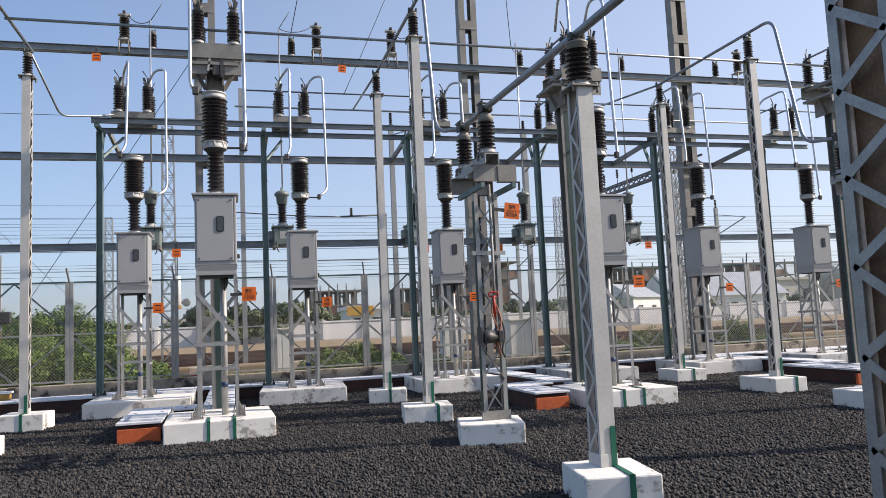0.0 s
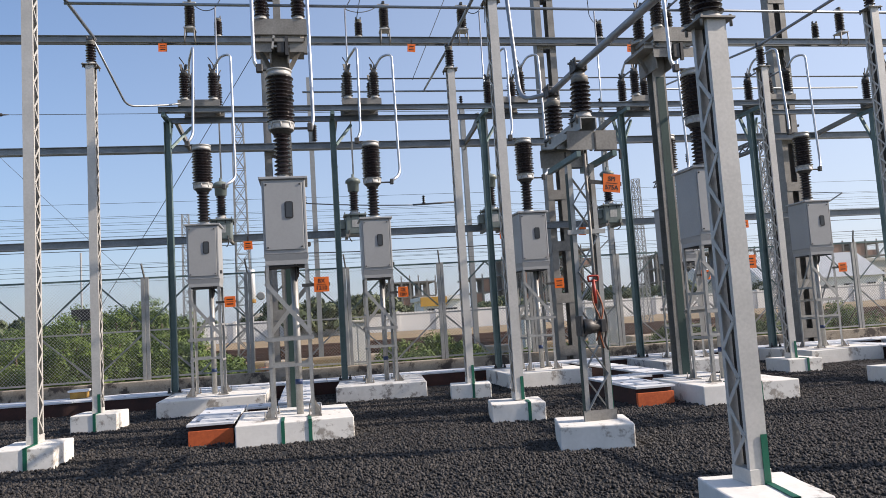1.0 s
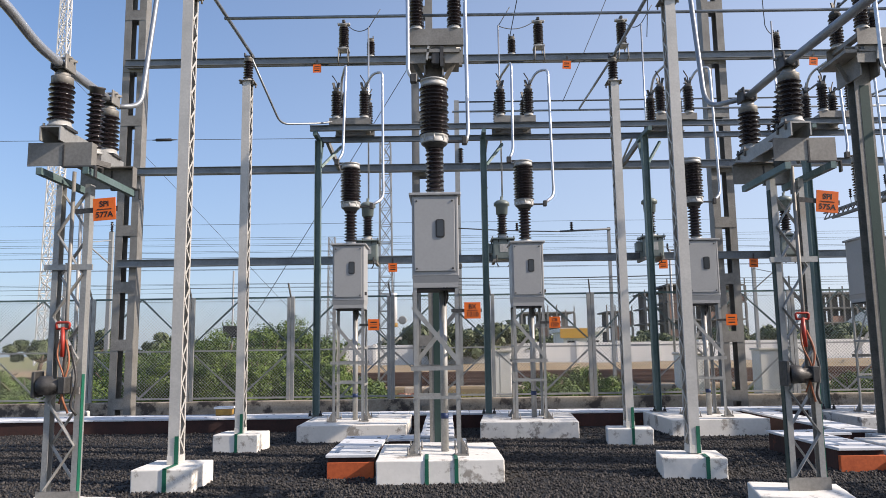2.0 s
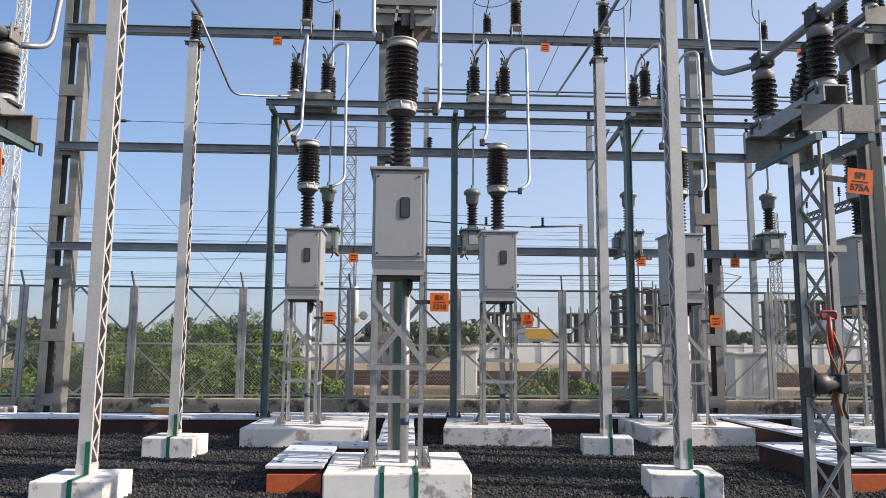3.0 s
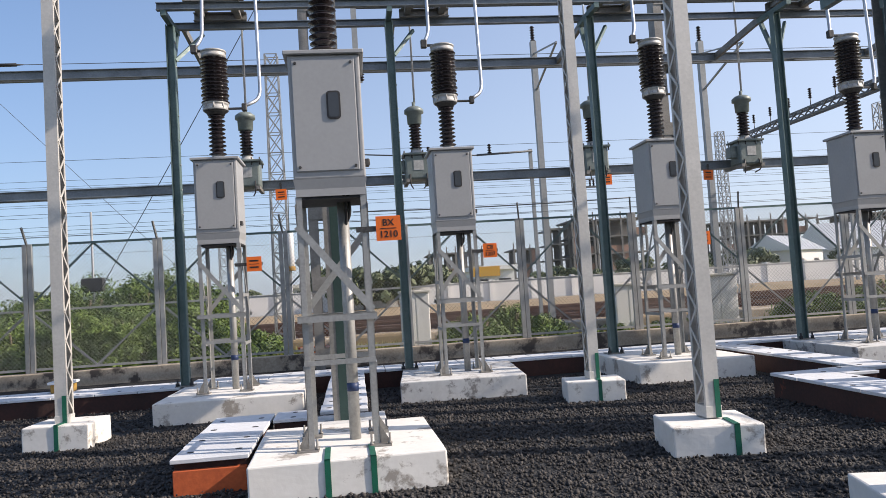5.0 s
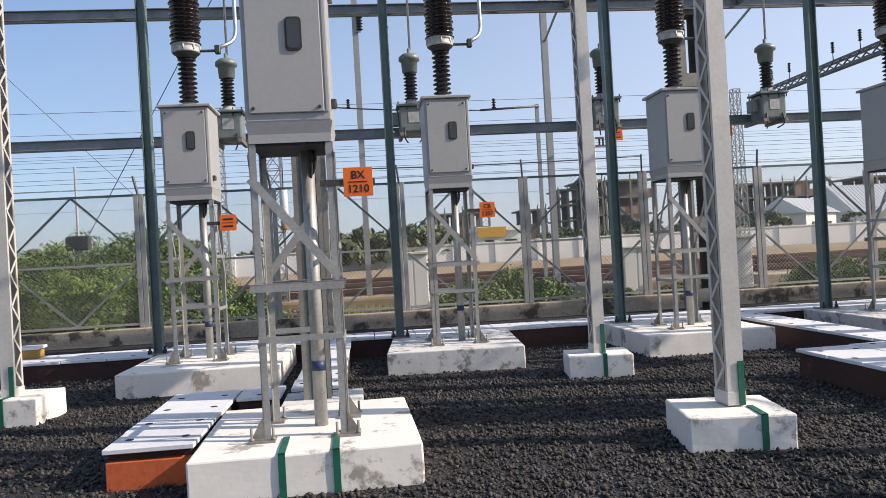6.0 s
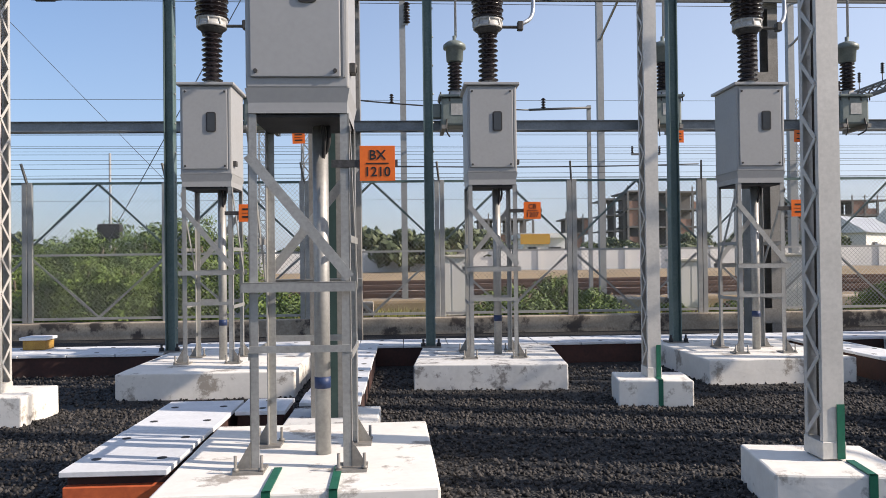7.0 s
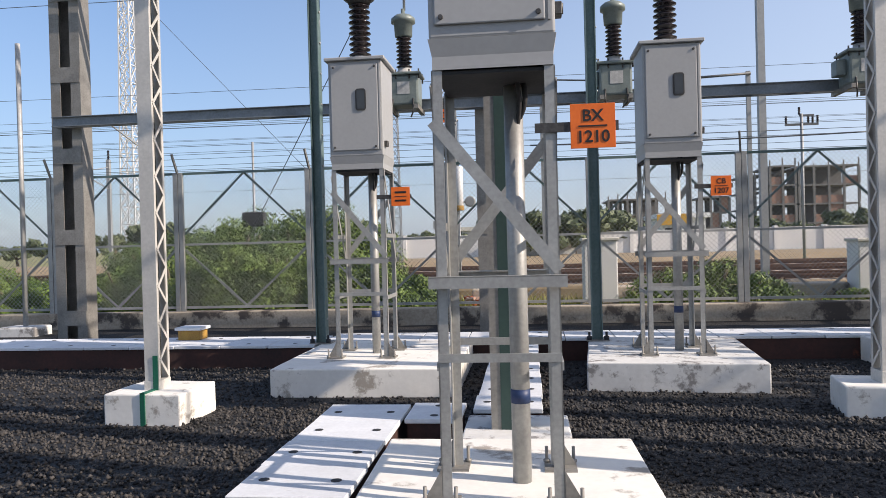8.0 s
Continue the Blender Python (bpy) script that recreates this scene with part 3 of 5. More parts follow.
# ---- isolators ----
def double_isolator(low, high, gear):
    """Two-pole isolator on a channel frame whose plates reach from low to high; blades along y."""
    t = thing("isolator", "two-pole isolator with dark porcelain posts on a steel frame", "isolator", "isolators")
    for name, y in (("front_plate", -0.44), ("rear_plate", 0.44)):
        bm = B()
        s = 1 if y < 0 else -1
        box(bm, -0.41, 0.41, y - 0.004, y + 0.004, low, high)
        box(bm, -0.41, 0.41, min(y, y + s * 0.09), max(y, y + s * 0.09), high - 0.008, high)
        box(bm, -0.41, 0.41, min(y, y + s * 0.09), max(y, y + s * 0.09), low, low + 0.008)
        part(name, bm, GALV_DULL, t)
    for x in (-0.28, 0.28):
        part("rail", box(B(), x - 0.05, x + 0.05, -0.43, 0.43, high - 0.08, high - 0.01), GALV_DULL, t)
        for y in (-0.36, 0.34):
            insulator(t, (x, y, high), 0.56, 0.062, 0.108, 9, True, 14, CLAMP)
            bm = B()
            box(bm, x - 0.05, x + 0.05, y - 0.07, y + 0.07, high + 0.56, high + 0.62, 0.006)
            part("terminal", bm, CLAMP, t, "dark clamp terminal")
            for s in (-1, 1):
                bm = bar(B(), (x + s * 0.022, y - 0.03, high + 0.60), (x + s * 0.06, y - 0.05, high + 0.74), 0.018, 0.05)
                part("jaw", bm, CLAMP, t, "dark contact jaw")
            part("clamp_bolt", lathe(B(), [(0.016, -0.075), (0.016, 0.075)], 6, (x, y, high + 0.64), Matrix.Rotation(radians(90), 4, "Y")), GALV_DULL, t)
        part("blade", tube(B(), [(x, -0.36, high + 0.64), (x, 0.34, high + 0.64)], 0.02, 8), ALU_DULL, t)
        for s in (-1, 1):
            part("arcing_horn", tube(B(), rounded([(x, 0.34 * s, high + 0.63), (x + 0.02, 0.36 * s, high + 0.75), (x + 0.08 * s, 0.40 * s, high + 0.89)], 0.05, 3), 0.012, 6), CLAMP, t)
    part("drive_shaft", tube(B(), [(-0.36, 0.0, (low + high) / 2), (0.36, 0.0, (low + high) / 2)], 0.022, 8), GALV_DULL, t)
    if gear:
        # linkage hanging under the frame
        part("side_plate", box(B(), -0.41, -0.14, -0.40, -0.392, -0.20, -0.03), GALV_DULL, t)
        part("side_plate", box(B(), 0.13, 0.40, -0.40, -0.392, -0.20, -0.03), GALV_DULL, t)
        part("strap", box(B(), -0.41, 0.40, -0.391, -0.36, -0.12, -0.085), GALV, t)
        part("crank_arm", bar(B(), (-0.13, -0.42, -0.16), (-0.10, -0.42, 0.05), 0.03, 0.04), CAPM, t)
        part("crank_arm", bar(B(), (0.09, -0.42, -0.26), (0.09, -0.42, 0.04), 0.05, 0.05), CLAMP, t)
        part("gear_housing", box(B(), -0.06, 0.06, -0.43, -0.25, -0.22, 0.03, 0.012), CLAMP, t, "dark cast gear housing")
        for x in (-0.41, 0.37):
            part("hanger", box(B(), x, x + 0.03, -0.40, -0.36, -0.03, low), GALV_DULL, t)
        for y in (-0.36, 0.36):
            part("seat_bar", box(B(), -0.30, 0.30, y - 0.04, y + 0.04, 0.0, low), GALV_DULL, t)
    return t


dis = double_isolator(0.06, 0.31, True)
dis.matrix_basis = pose(0.285, 12.88, 5.86)
copy_thing(dis, pose(6.86, 12.94, 5.80))
copy_thing(dis, pose(12.9, 12.84, 5.86))
portal_iso = double_isolator(0.0, 0.13, False)
for i, x in enumerate(ROW_X):
    if i == 0:
        portal_iso.matrix_basis = pose(x - 0.08, 16.87, 5.987)
    else:
        copy_thing(portal_iso, pose(x - 0.08, 16.87, 5.987))


def column(x, y, h):
    """Heavy rolled column with a green side and a bracketed head."""
    t = thing("isolator_column", "heavy rolled steel column, green at the web, carrying an isolator", "steel column", "isolator columns", (x, y, 0.0))
    bm = B()
    for s in (-1, 1):
        box(bm, -0.12, 0.12, s * 0.1 - 0.007, s * 0.1 + 0.007, 0.0, h)
    part("flange", bm, GALV_DULL, t)
    part("web", box(B(), -0.006, 0.006, -0.092, 0.092, 0.0, h), GREEN_STEEL, t, "green painted web")
    part("green_face", box(B(), -0.055, 0.085, -0.112, -0.108, 0.0, h - 0.4), DARKGREEN, t, "green painted earthing flat")
    for s in (-1, 1):
        part("head_bracket", box(B(), s * 0.134 - 0.012, s * 0.134 + 0.012, -0.33, 0.33, h - 0.32, h), GALV_DULL, t)
        part("gusset", bar(B(), (s * 0.145, 0, h - 0.3), (s * 0.30, 0, h - 0.01), 0.012, 0.07), GALV_DULL, t)
    part("head_plate", box(B(), -0.38, 0.38, -0.40, 0.40, h, h + 0.05), GALV_DULL, t)
    return t


column(0.255, 12.84, 5.81)
column(6.66, 12.94, 5.75)
column(12.85, 12.84, 5.81)
for x in (0.30, 6.76, 12.95):
    footing(x - 0.35, x + 0.35, 12.50, 13.16, 0.25, (), WHITE_WORN, "small whitewashed footing under the isolator column")


def lattice_tower(h, w=0.31, leg=0.044, flat=0.052, pitch=0.37, back=None, drive=True):
    """Two channel uprights laced front and back; with a manual drive on isolator supports."""
    t = thing("isolator_support", "galvanised laced twin-channel support with a manual drive", "lattice support", "isolator supports")
    a, d = w / 2, leg
    for s in (-1, 1):
        rim = [(s * x, y) for x, y in ((a, -d), (a, d), (a - 0.05, d), (a - 0.05, d - 0.008), (a - 0.008, d - 0.008), (a - 0.008, -d + 0.008), (a - 0.05, -d + 0.008), (a - 0.05, -d))]
        part("leg", prism(B(), rim, 0, h), GALV, t)
    n = max(5, round((h - 0.2) / pitch))
    for face in (-1, 1):
        for i in range(n):
            z0, z1 = 0.12 + i * (h - 0.2) / n, 0.12 + (i + 1) * (h - 0.2) / n
            s = face if i % 2 else -face
            bm = bar(B(), (-s * (a - 0.03), face * (d + 0.004), z0), (s * (a - 0.03), face * (d + 0.004), z1), 0.006, flat, (s, 0, 0.6))
            part("lacing_bar", bm, GALV if face < 0 or back is None else back, t)
    part("base_plate", box(B(), -a - 0.03, a + 0.03, -d - 0.016, -d - 0.008, 0.0, 0.11), GALV_DULL, t)
    if not drive:
        return t
    f = -d
    part("tie_bar", box(B(), -a - 0.06, a + 0.06, f - 0.03, f - 0.012, h * 0.72, h * 0.72 + 0.05), GALV, t)
    part("drive_rod", tube(B(), [(0.03, f - 0.06, 0.8), (0.03, f - 0.06, h + 0.1)], 0.017, 8), GALV_DULL, t, "vertical drive pipe")
    bm = B()
    tube(bm, rounded([(-0.04, f - 0.08, 1.49), (-0.055, f - 0.08, 1.55), (0.075, f - 0.08, 1.55), (0.06, f - 0.08, 1.49)], 0.03, 3), 0.011, 8)
    tube(bm, [(0.01, f - 0.08, 1.51), (0.02, f - 0.08, 1.25)], 0.018, 8)
    tube(bm, [(-0.04, f - 0.08, 1.495), (0.06, f - 0.08, 1.495)], 0.009, 8)
    part("red_handle", bm, REDPAINT, t, "red painted operating handle")
    bm = B()
    lathe(bm, [(0.07, -0.10), (0.08, -0.09), (0.08, 0.0), (0.055, 0.02), (0.055, 0.10)], 16, (-0.06, f - 0.10, 1.01), Matrix.Rotation(radians(90), 4, "Y"))
    box(bm, 0.03, 0.09, f - 0.16, f - 0.02, 0.94, 1.08, 0.006)
    box(bm, -0.20, -0.17, f - 0.16, f - 0.0, 0.91, 1.13, 0.006)
    part("gear_box", bm, CLAMP, t, "dark cast gear box")
    part("gear_bracket", box(B(), -a, a, f - 0.035, f - 0.012, 0.93, 0.99), GALV_DULL, t)
    part("flexible_lead", tube(B(), rounded([(0.04, f - 0.07, 1.4), (0.10, f - 0.10, 1.2), (0.02, f - 0.10, 0.95), (0.08, f - 0.06, 0.77)], 0.1, 4), 0.009, 6), COPPER, t, "copper coloured flexible lead")
    part("flexible_lead", tube(B(), rounded([(0.0, f - 0.07, 1.45), (-0.03, f - 0.10, 1.27), (0.07, f - 0.10, 1.05), (0.0, f - 0.06, 0.85)], 0.1, 4), 0.008, 6), COPPER, t, "copper coloured flexible lead")
    part("cable", tube(B(), rounded([(0.07, f - 0.05, 1.35), (0.15, f - 0.06, 1.05), (0.09, f - 0.06, 0.83), (0.14, f - 0.03, 0.75)], 0.1, 4), 0.012, 6), CLAMP, t, "dark loose cable")
    part("green_leg_paint", box(B(), a + 0.001, a + 0.006, -d, -d + 0.05, 0.0, 1.1), GREEN, t, "green painted earthing flat")
    part("green_leg_paint", box(B(), -a - 0.006, -a - 0.001, -d + 0.01, d - 0.01, 0.0, h - 0.1), DARKGREEN, t, "dark green painted earthing flat")
    return t


def single_isolator():
    """Rotating isolator with two large porcelain posts and a slim drive post along y; origin at the support's top."""
    t = thing("isolator", "single-pole isolator with dark porcelain posts on a folded steel frame", "isolator", "isolators")
    for name, y, s in (("front_plate", -0.42, 1), ("rear_plate", 0.52, -1)):
        bm = B()
        box(bm, -0.35, 0.20, y - 0.005, y + 0.005, 0.075, 0.28)
        box(bm, -0.35, 0.20, min(y, y + s * 0.09), max(y, y + s * 0.09), 0.27, 0.28)
        box(bm, 0.192, 0.20, min(y, y + s * 0.09), max(y, y + s * 0.09), 0.075, 0.28)
        part(name, bm, GALV_DULL, t)
        bm = B()
        box(bm, -0.05, -0.035, y - 0.012, y - 0.0055, 0.075, 0.26)
        box(bm, -0.05, 0.24, y - 0.012, y + 0.03, 0.062, 0.074)
        box(bm, 0.226, 0.24, y - 0.012, y + 0.03, -0.03, 0.062)
        part("edge_angle", bm, CLAMP, t, "dark folded edge angle")
    for x in (-0.24, 0.16):
        part("cross_bearer", box(B(), x - 0.024, x + 0.024, -0.44, 0.54, 0.0, 0.06), GREEN_STEEL, t)
    bm = B()
    box(bm, -0.22, -0.04, -0.50, 0.76, 0.395, 0.407)
    for x in (-0.22, -0.052):
        box(bm, x, x + 0.012, -0.50, 0.76, 0.282, 0.395)
    part("rail", bm, GALV, t)
    part("drive_lever", bar(B(), (-0.10, -0.25, 0.22), (0.12, 0.1, 0.20), 0.03, 0.05), CLAMP, t)
    part("drive_bearing", lathe(B(), [(0.05, 0.14), (0.07, 0.15), (0.07, 0.24), (0.045, 0.26), (0.045, 0.33)], 14, (-0.03, 0.14, 0)), CLAMP, t)
    for y in (-0.34, 0.58):
        part("bearing_plate", box(B(), -0.24, -0.02, y - 0.10, y + 0.10, 0.408, 0.43), CLAMP, t)
        for e in (-0.09, 0.09):
            part("bearing_bolt", lathe(B(), [(0.012, 0.36), (0.012, 0.455)], 6, (-0.228, y + e * 0.9, 0)), GALV_DULL, t)
        insulator(t, (-0.13, y, 0.43), 0.46, 0.068, 0.110, 8)
        part("neck", lathe(B(), [(0.065, 0.89), (0.065, 0.925), (0.05, 0.93), (0.05, 0.955)], 14, (-0.13, y, 0)), GALV_DULL, t)
        bm = B()
        box(bm, -0.175, -0.085, y - 0.08, y + 0.08, 0.955, 0.975)
        part("jaw_base", bm, CLAMP, t)
        for s in (-1, 1):
            part("jaw_plate", box(B(), -0.13 + s * 0.062 - 0.009, -0.13 + s * 0.062 + 0.009, y - 0.085, y + 0.085, 0.945, 1.085, 0.004), CLAMP if s < 0 else GALV_DULL, t, "upright plate of the clamp head")
        for e in (-0.045, 0.045):
            part("clamp_bolt", lathe(B(), [(0.013, -0.10), (0.013, 0.10)], 6, (-0.13, y + e, 1.055), Matrix.Rotation(radians(90), 4, "Y")), GALV_DULL, t)
    insulator(t, pose(-0.06, 0.14, 0.33, 10, 6, 0), 0.62, 0.048, 0.085, 11, True, 18, CLAMP)
    part("blade", tube(B(), [(-0.13, -0.34, 1.0), (-0.13, 0.58, 1.0)], 0.032, 10), ALU_DULL, t)
    return t


# the support at x 16 is unseen, added for its shadow
SUPPORTS = ((3.56, 8.89), (-2.97, 8.70), (9.7, 8.85), (16.0, 8.85))
tow = lattice_tower(2.80)
iso = single_isolator()
for i, (x, y) in enumerate(SUPPORTS):
    a = tow if i == 0 else copy_thing(tow, pose(x, y, 0.25))
    dx = 0.13 if x < 0 else 0.08
    b = iso if i == 0 else copy_thing(iso, pose(x + dx, y, 3.05))
    a.matrix_basis, b.matrix_basis = pose(x, y, 0.25), pose(x + dx, y, 3.05)
    footing(x - 0.46, x + 0.31, y - 0.36, y + 0.36, 0.25, turn=-14)
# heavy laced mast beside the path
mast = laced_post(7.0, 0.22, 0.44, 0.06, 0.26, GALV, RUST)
mast.name = "laced_mast"
tagged(mast, "tall galvanised laced mast close to the path", "steel mast", "laced masts")
mast.matrix_basis = pose(4.05, 3.36, 0.0)


# ---- portal over the breaker row ----
def portal_post(x, y, h):
    t = thing("portal_post", "rolled steel portal post with green painted flange", "steel post", "portal posts", (x, y, 0.28))
    bm = B()
    for s in (-1, 1):
        box(bm, s * 0.055 - 0.006, s * 0.055 + 0.006, -0.07, 0.07, 0, h)
    part("flange", bm, GREEN_STEEL, t)
    part("web", box(B(), -0.048, 0.048, -0.006, 0.006, 0, h), GREEN_STEEL, t)
    for i in range(14):
        part("bolt", lathe(B(), [(0.016, 0), (0.012, 0.014)], 6, (0.062, 0.0, 0.3 + i * h / 14.5), Matrix.Rotation(radians(90), 4, "Y")), GALV, t)
    part("base_plate", box(B(), -0.13, 0.13, -0.13, 0.13, 0, 0.016), GALV_DULL, t)
    for s in (-0.1, 0.1):
        part("anchor_bolt", lathe(B(), [(0.03, 0.016), (0.03, 0.06), (0.015, 0.062), (0.015, 0.11)], 6, (s, -0.1, 0)), DARK, t)
    part("knee_brace", bar(B(), (0, 0.05, h - 0.75), (0.0, 0.42, h - 0.02), 0.06, 0.06), GREEN_STEEL, t)
    part("knee_brace", bar(B(), (0.06, 0, h - 0.55), (0.42, 0.38, h - 0.02), 0.05, 0.05), GREEN_STEEL, t)
    return t


for x in (-2.17, 1.19, 4.48, 7.74, 11.0, 14.3):
    portal_post(x, 16.9, 5.51)
for name, y in (("portal_beam", 16.50), ("portal_beam", 17.34)):
    bm = B()
    box(bm, -2.27, 16.2, y - 0.006, y + 0.006, 5.885, 5.975)
    box(bm, -2.27, 16.2, y - 0.045, y + 0.045, 5.975, 5.985)
    box(bm, -2.27, 16.2, y - 0.045, y + 0.045, 5.875, 5.885)
    solid(name, bm, GALV_BLUE, "long galvanised channel beam across the portal posts", "steel beam", "portal beams")
for x in (-2.17, 1.19, 4.48, 7.74, 11.0, 14.3):
    bm = B()
    box(bm, x - 0.04, x + 0.04, 16.46, 17.38, 5.79, 5.875)
    solid("cross_beam", bm, GREEN_STEEL, "short steel cross beam under the portal beams", "steel beam", "portal beams")

for x in (-2.17, 1.19, 4.48, 7.74, 11.0, 14.3):
    bm = B()
    bar(bm, (x + 0.1, 17.39, 5.93), (x + 0.1, 19.18, 5.78), 0.06, 0.12)
    solid("tie_beam", bm, GALV_DULL, "steel tie beam from the portal back to the gantry", "steel beam", "tie beams")

# ---- masts and long beams behind ----
BACK_Y = 19.5


def battened_mast(x, h=12.0):
    t = thing("battened_mast", "tall weathered twin-leg mast with batten plates", "steel mast", "gantry masts", (x, BACK_Y, 0.0))
    for s in (-1, 1):
        rim = [(s * (0.26 - x), y) for x, y in ((0, -0.15), (0.17, -0.15), (0.17, -0.138), (0.012, -0.138), (0.012, 0.138), (0.17, 0.138), (0.17, 0.15), (0, 0.15))]
        part("leg", prism(B(), rim, 0, h), GALV_DULL, t)
    for i in range(9):
        part("batten_plate", box(B(), -0.25, 0.25, -0.162, -0.150, 0.28 + i * 1.33, 0.53 + i * 1.33), GALV_DULL, t)
        part("batten_plate", box(B(), -0.25, 0.25, 0.150, 0.162, 0.28 + i * 1.33, 0.53 + i * 1.33), GALV_DULL, t)
    return t


for x in (-7.07, -0.11, 6.95, 13.75):
    battened_mast(x)
for z, y in ((3.60, 19.24), (5.77, 19.24), (8.42, 19.24)):
    bm = B()
    for dy in (-0.05, 0.05):
        box(bm, -7.2, 24.0, y + dy - 0.005, y + dy + 0.005, z - 0.08, z + 0.08)
        for e in (-1, 1):
            box(bm, -7.2, 24.0, y + (dy if dy > 0 else dy - 0.05), y + (dy + 0.05 if dy > 0 else dy), z + e * 0.076 - 0.005, z + e * 0.076 + 0.005)
    solid("gantry_beam", bm, GALV_BLUE, "long twin-channel beam bolted to the masts", "steel beam", "gantry beams")


# ---- voltage transformers on the low beam ----
def transformer():
    t = thing("voltage_transformer", "grey-green voltage transformer with a dark porcelain bushing", "transformer", "voltage transformers")
    part("tank", box(B(), -0.23, 0.23, -0.2, 0.2, 0.06, 0.50, 0.03, 2), PTGREY, t)
    part("tank_lid", box(B(), -0.27, 0.27, -0.24, 0.24, 0.50, 0.54, 0.01, 1), PTGREY, t)
    part("name_plate", box(B(), -0.08, 0.10, -0.206, -0.201, 0.22, 0.40), CAPM, t)
    part("terminal_box", box(B(), -0.36, -0.232, -0.1, 0.1, 0.2, 0.42, 0.01, 1), PTGREY, t)
    for x in (-0.24, -0.1, 0.1, 0.24):
        for y in (-0.2, 0.2):
            part("bolt", lathe(B(), [(0.012, 0.44), (0.012, 0.58)], 6, (x, y, 0)), CLAMP, t)
    part("neck", lathe(B(), [(0.14, 0.54), (0.14, 0.57), (0.10, 0.60), (0.09, 0.64)], 18), CAPM, t)
    part("bushing", lathe(B(), shed_profile(0.63, 1.10, 0.075, 0.12, 8), 18), PORC, t)
    part("head", lathe(B(), [(0.10, 1.09), (0.13, 1.11), (0.14, 1.30), (0.18, 1.31), (0.18, 1.37), (0.12, 1.42), (0.03, 1.45), (0.03, 1.52)], 20), PTGREY, t)
    bm = B()
    for s in (-1, 1):
        box(bm, s * 0.2 - 0.03, s * 0.2 + 0.03, -0.25, 0.45, 0.0, 0.06)
    part("bearer", bm, GALV_DULL, t)
    for s in (-1, 1):
        part("cable_loop", tube(B(), rounded([(s * 0.15, -0.2, 0.15), (s * 0.16, -0.26, -0.05), (s * 0.1, -0.1, -0.1)], 0.08, 4), 0.012, 6), CLAMP, t)
    return t


vt = transformer()
VT_X = (-1.37, 1.69, 5.06, 8.13, 11.3)
for i, x in enumerate(VT_X):
    o = vt if i == 0 else copy_thing(vt, pose(x, 18.88, 3.46))
    o.matrix_basis = pose(x, 18.88, 3.46)
bp = post_insulator(0.44, 0.10)
bp.matrix_basis = pose(-1.33, 19.24, 8.501)
for x in (2.05, 8.4, 11.6, 14.8):
    copy_thing(bp, pose(x, 19.24, 8.501))


def strapped_insulator(x):
    """Tall post insulator on two strap rings round the beam, with a tee cap."""
    t = thing("beam_insulator", "tall dark post insulator strapped to the gantry beam", "insulator", "beam insulators", (x, 19.24, 8.44))
    for s in (-1, 1):
        ring = [(s * 0.10, -0.14, 0.24), (s * 0.12, -0.135, -0.10), (s * 0.12, 0.135, -0.10), (s * 0.10, 0.14, 0.24)]
        part("strap", tube(B(), rounded(ring, 0.09, 4), 0.016, 6), GALV_DULL, t, "galvanised strap round the beam")
    part("seat_plate", box(B(), -0.13, 0.13, -0.16, 0.16, 0.235, 0.26), CAPM, t)
    insulator(t, (0, 0, 0.26), 0.62, 0.07, 0.125, 10)
    part("tee_cap", box(B(), -0.15, 0.15, -0.05, 0.05, 0.88, 0.93, 0.008), CAPM, t, "pale tee shaped cap")
    part("clamp", box(B(), -0.035, 0.035, -0.07, 0.07, 0.93, 1.0, 0.008), CLAMP, t)
    return t


for x in (-1.98, 2.70, 4.70, 15.6):
    strapped_insulator(x)


# ---- busbars ----
def pipe(points, r=0.026, cut=0.18, material=ALU, label="bent aluminium busbar pipe between terminals", seg=10):
    return solid("busbar_pipe", tube(B(), rounded(points, cut), r, seg), material, label, "busbar", "busbar pipes")


def main_pipes(cx):
    pipe([(cx - 0.25, 12.48, 6.76), (cx - 0.28, 12.2, 7.3), (cx - 0.36, 11.7, 7.25), (cx - 0.36, 11.63, 5.2), (cx - 0.27, 11.63, 5.07)])
    pipe([(cx + 0.31, 12.48, 6.76), (cx + 0.34, 12.2, 7.3), (cx + 0.42, 11.85, 7.2), (cx + 0.43, 11.7, 4.38), (cx + 0.40, 11.63, 4.23)])


main_pipes(0.28)
main_pipes(6.61)
main_pipes(12.85)
for i, x in enumerate(ROW_X):
    pipe([(x - 0.36, 17.21, 6.72), (x - 0.33, 17.0, 7.1), (x - 0.14, 16.3, 7.2), (x - 0.17, 16.1, 5.3), (x - 0.27, 15.97, 5.1)], 0.026)
    pipe([(x + 0.20, 16.51, 6.72), (x + 0.36, 16.4, 7.0), (x + 0.58, 16.3, 7.02), (x + 0.60, 16.2, 4.42), (x + 0.40, 15.97, 4.26)], 0.026, 0.25)
for x in VT_X:
    pipe([(x + 0.02, 18.88, 9.1), (x + 0.02, 18.88, 4.96)], 0.02, 0.1, ALU, "thin vertical aluminium dropper pipe")
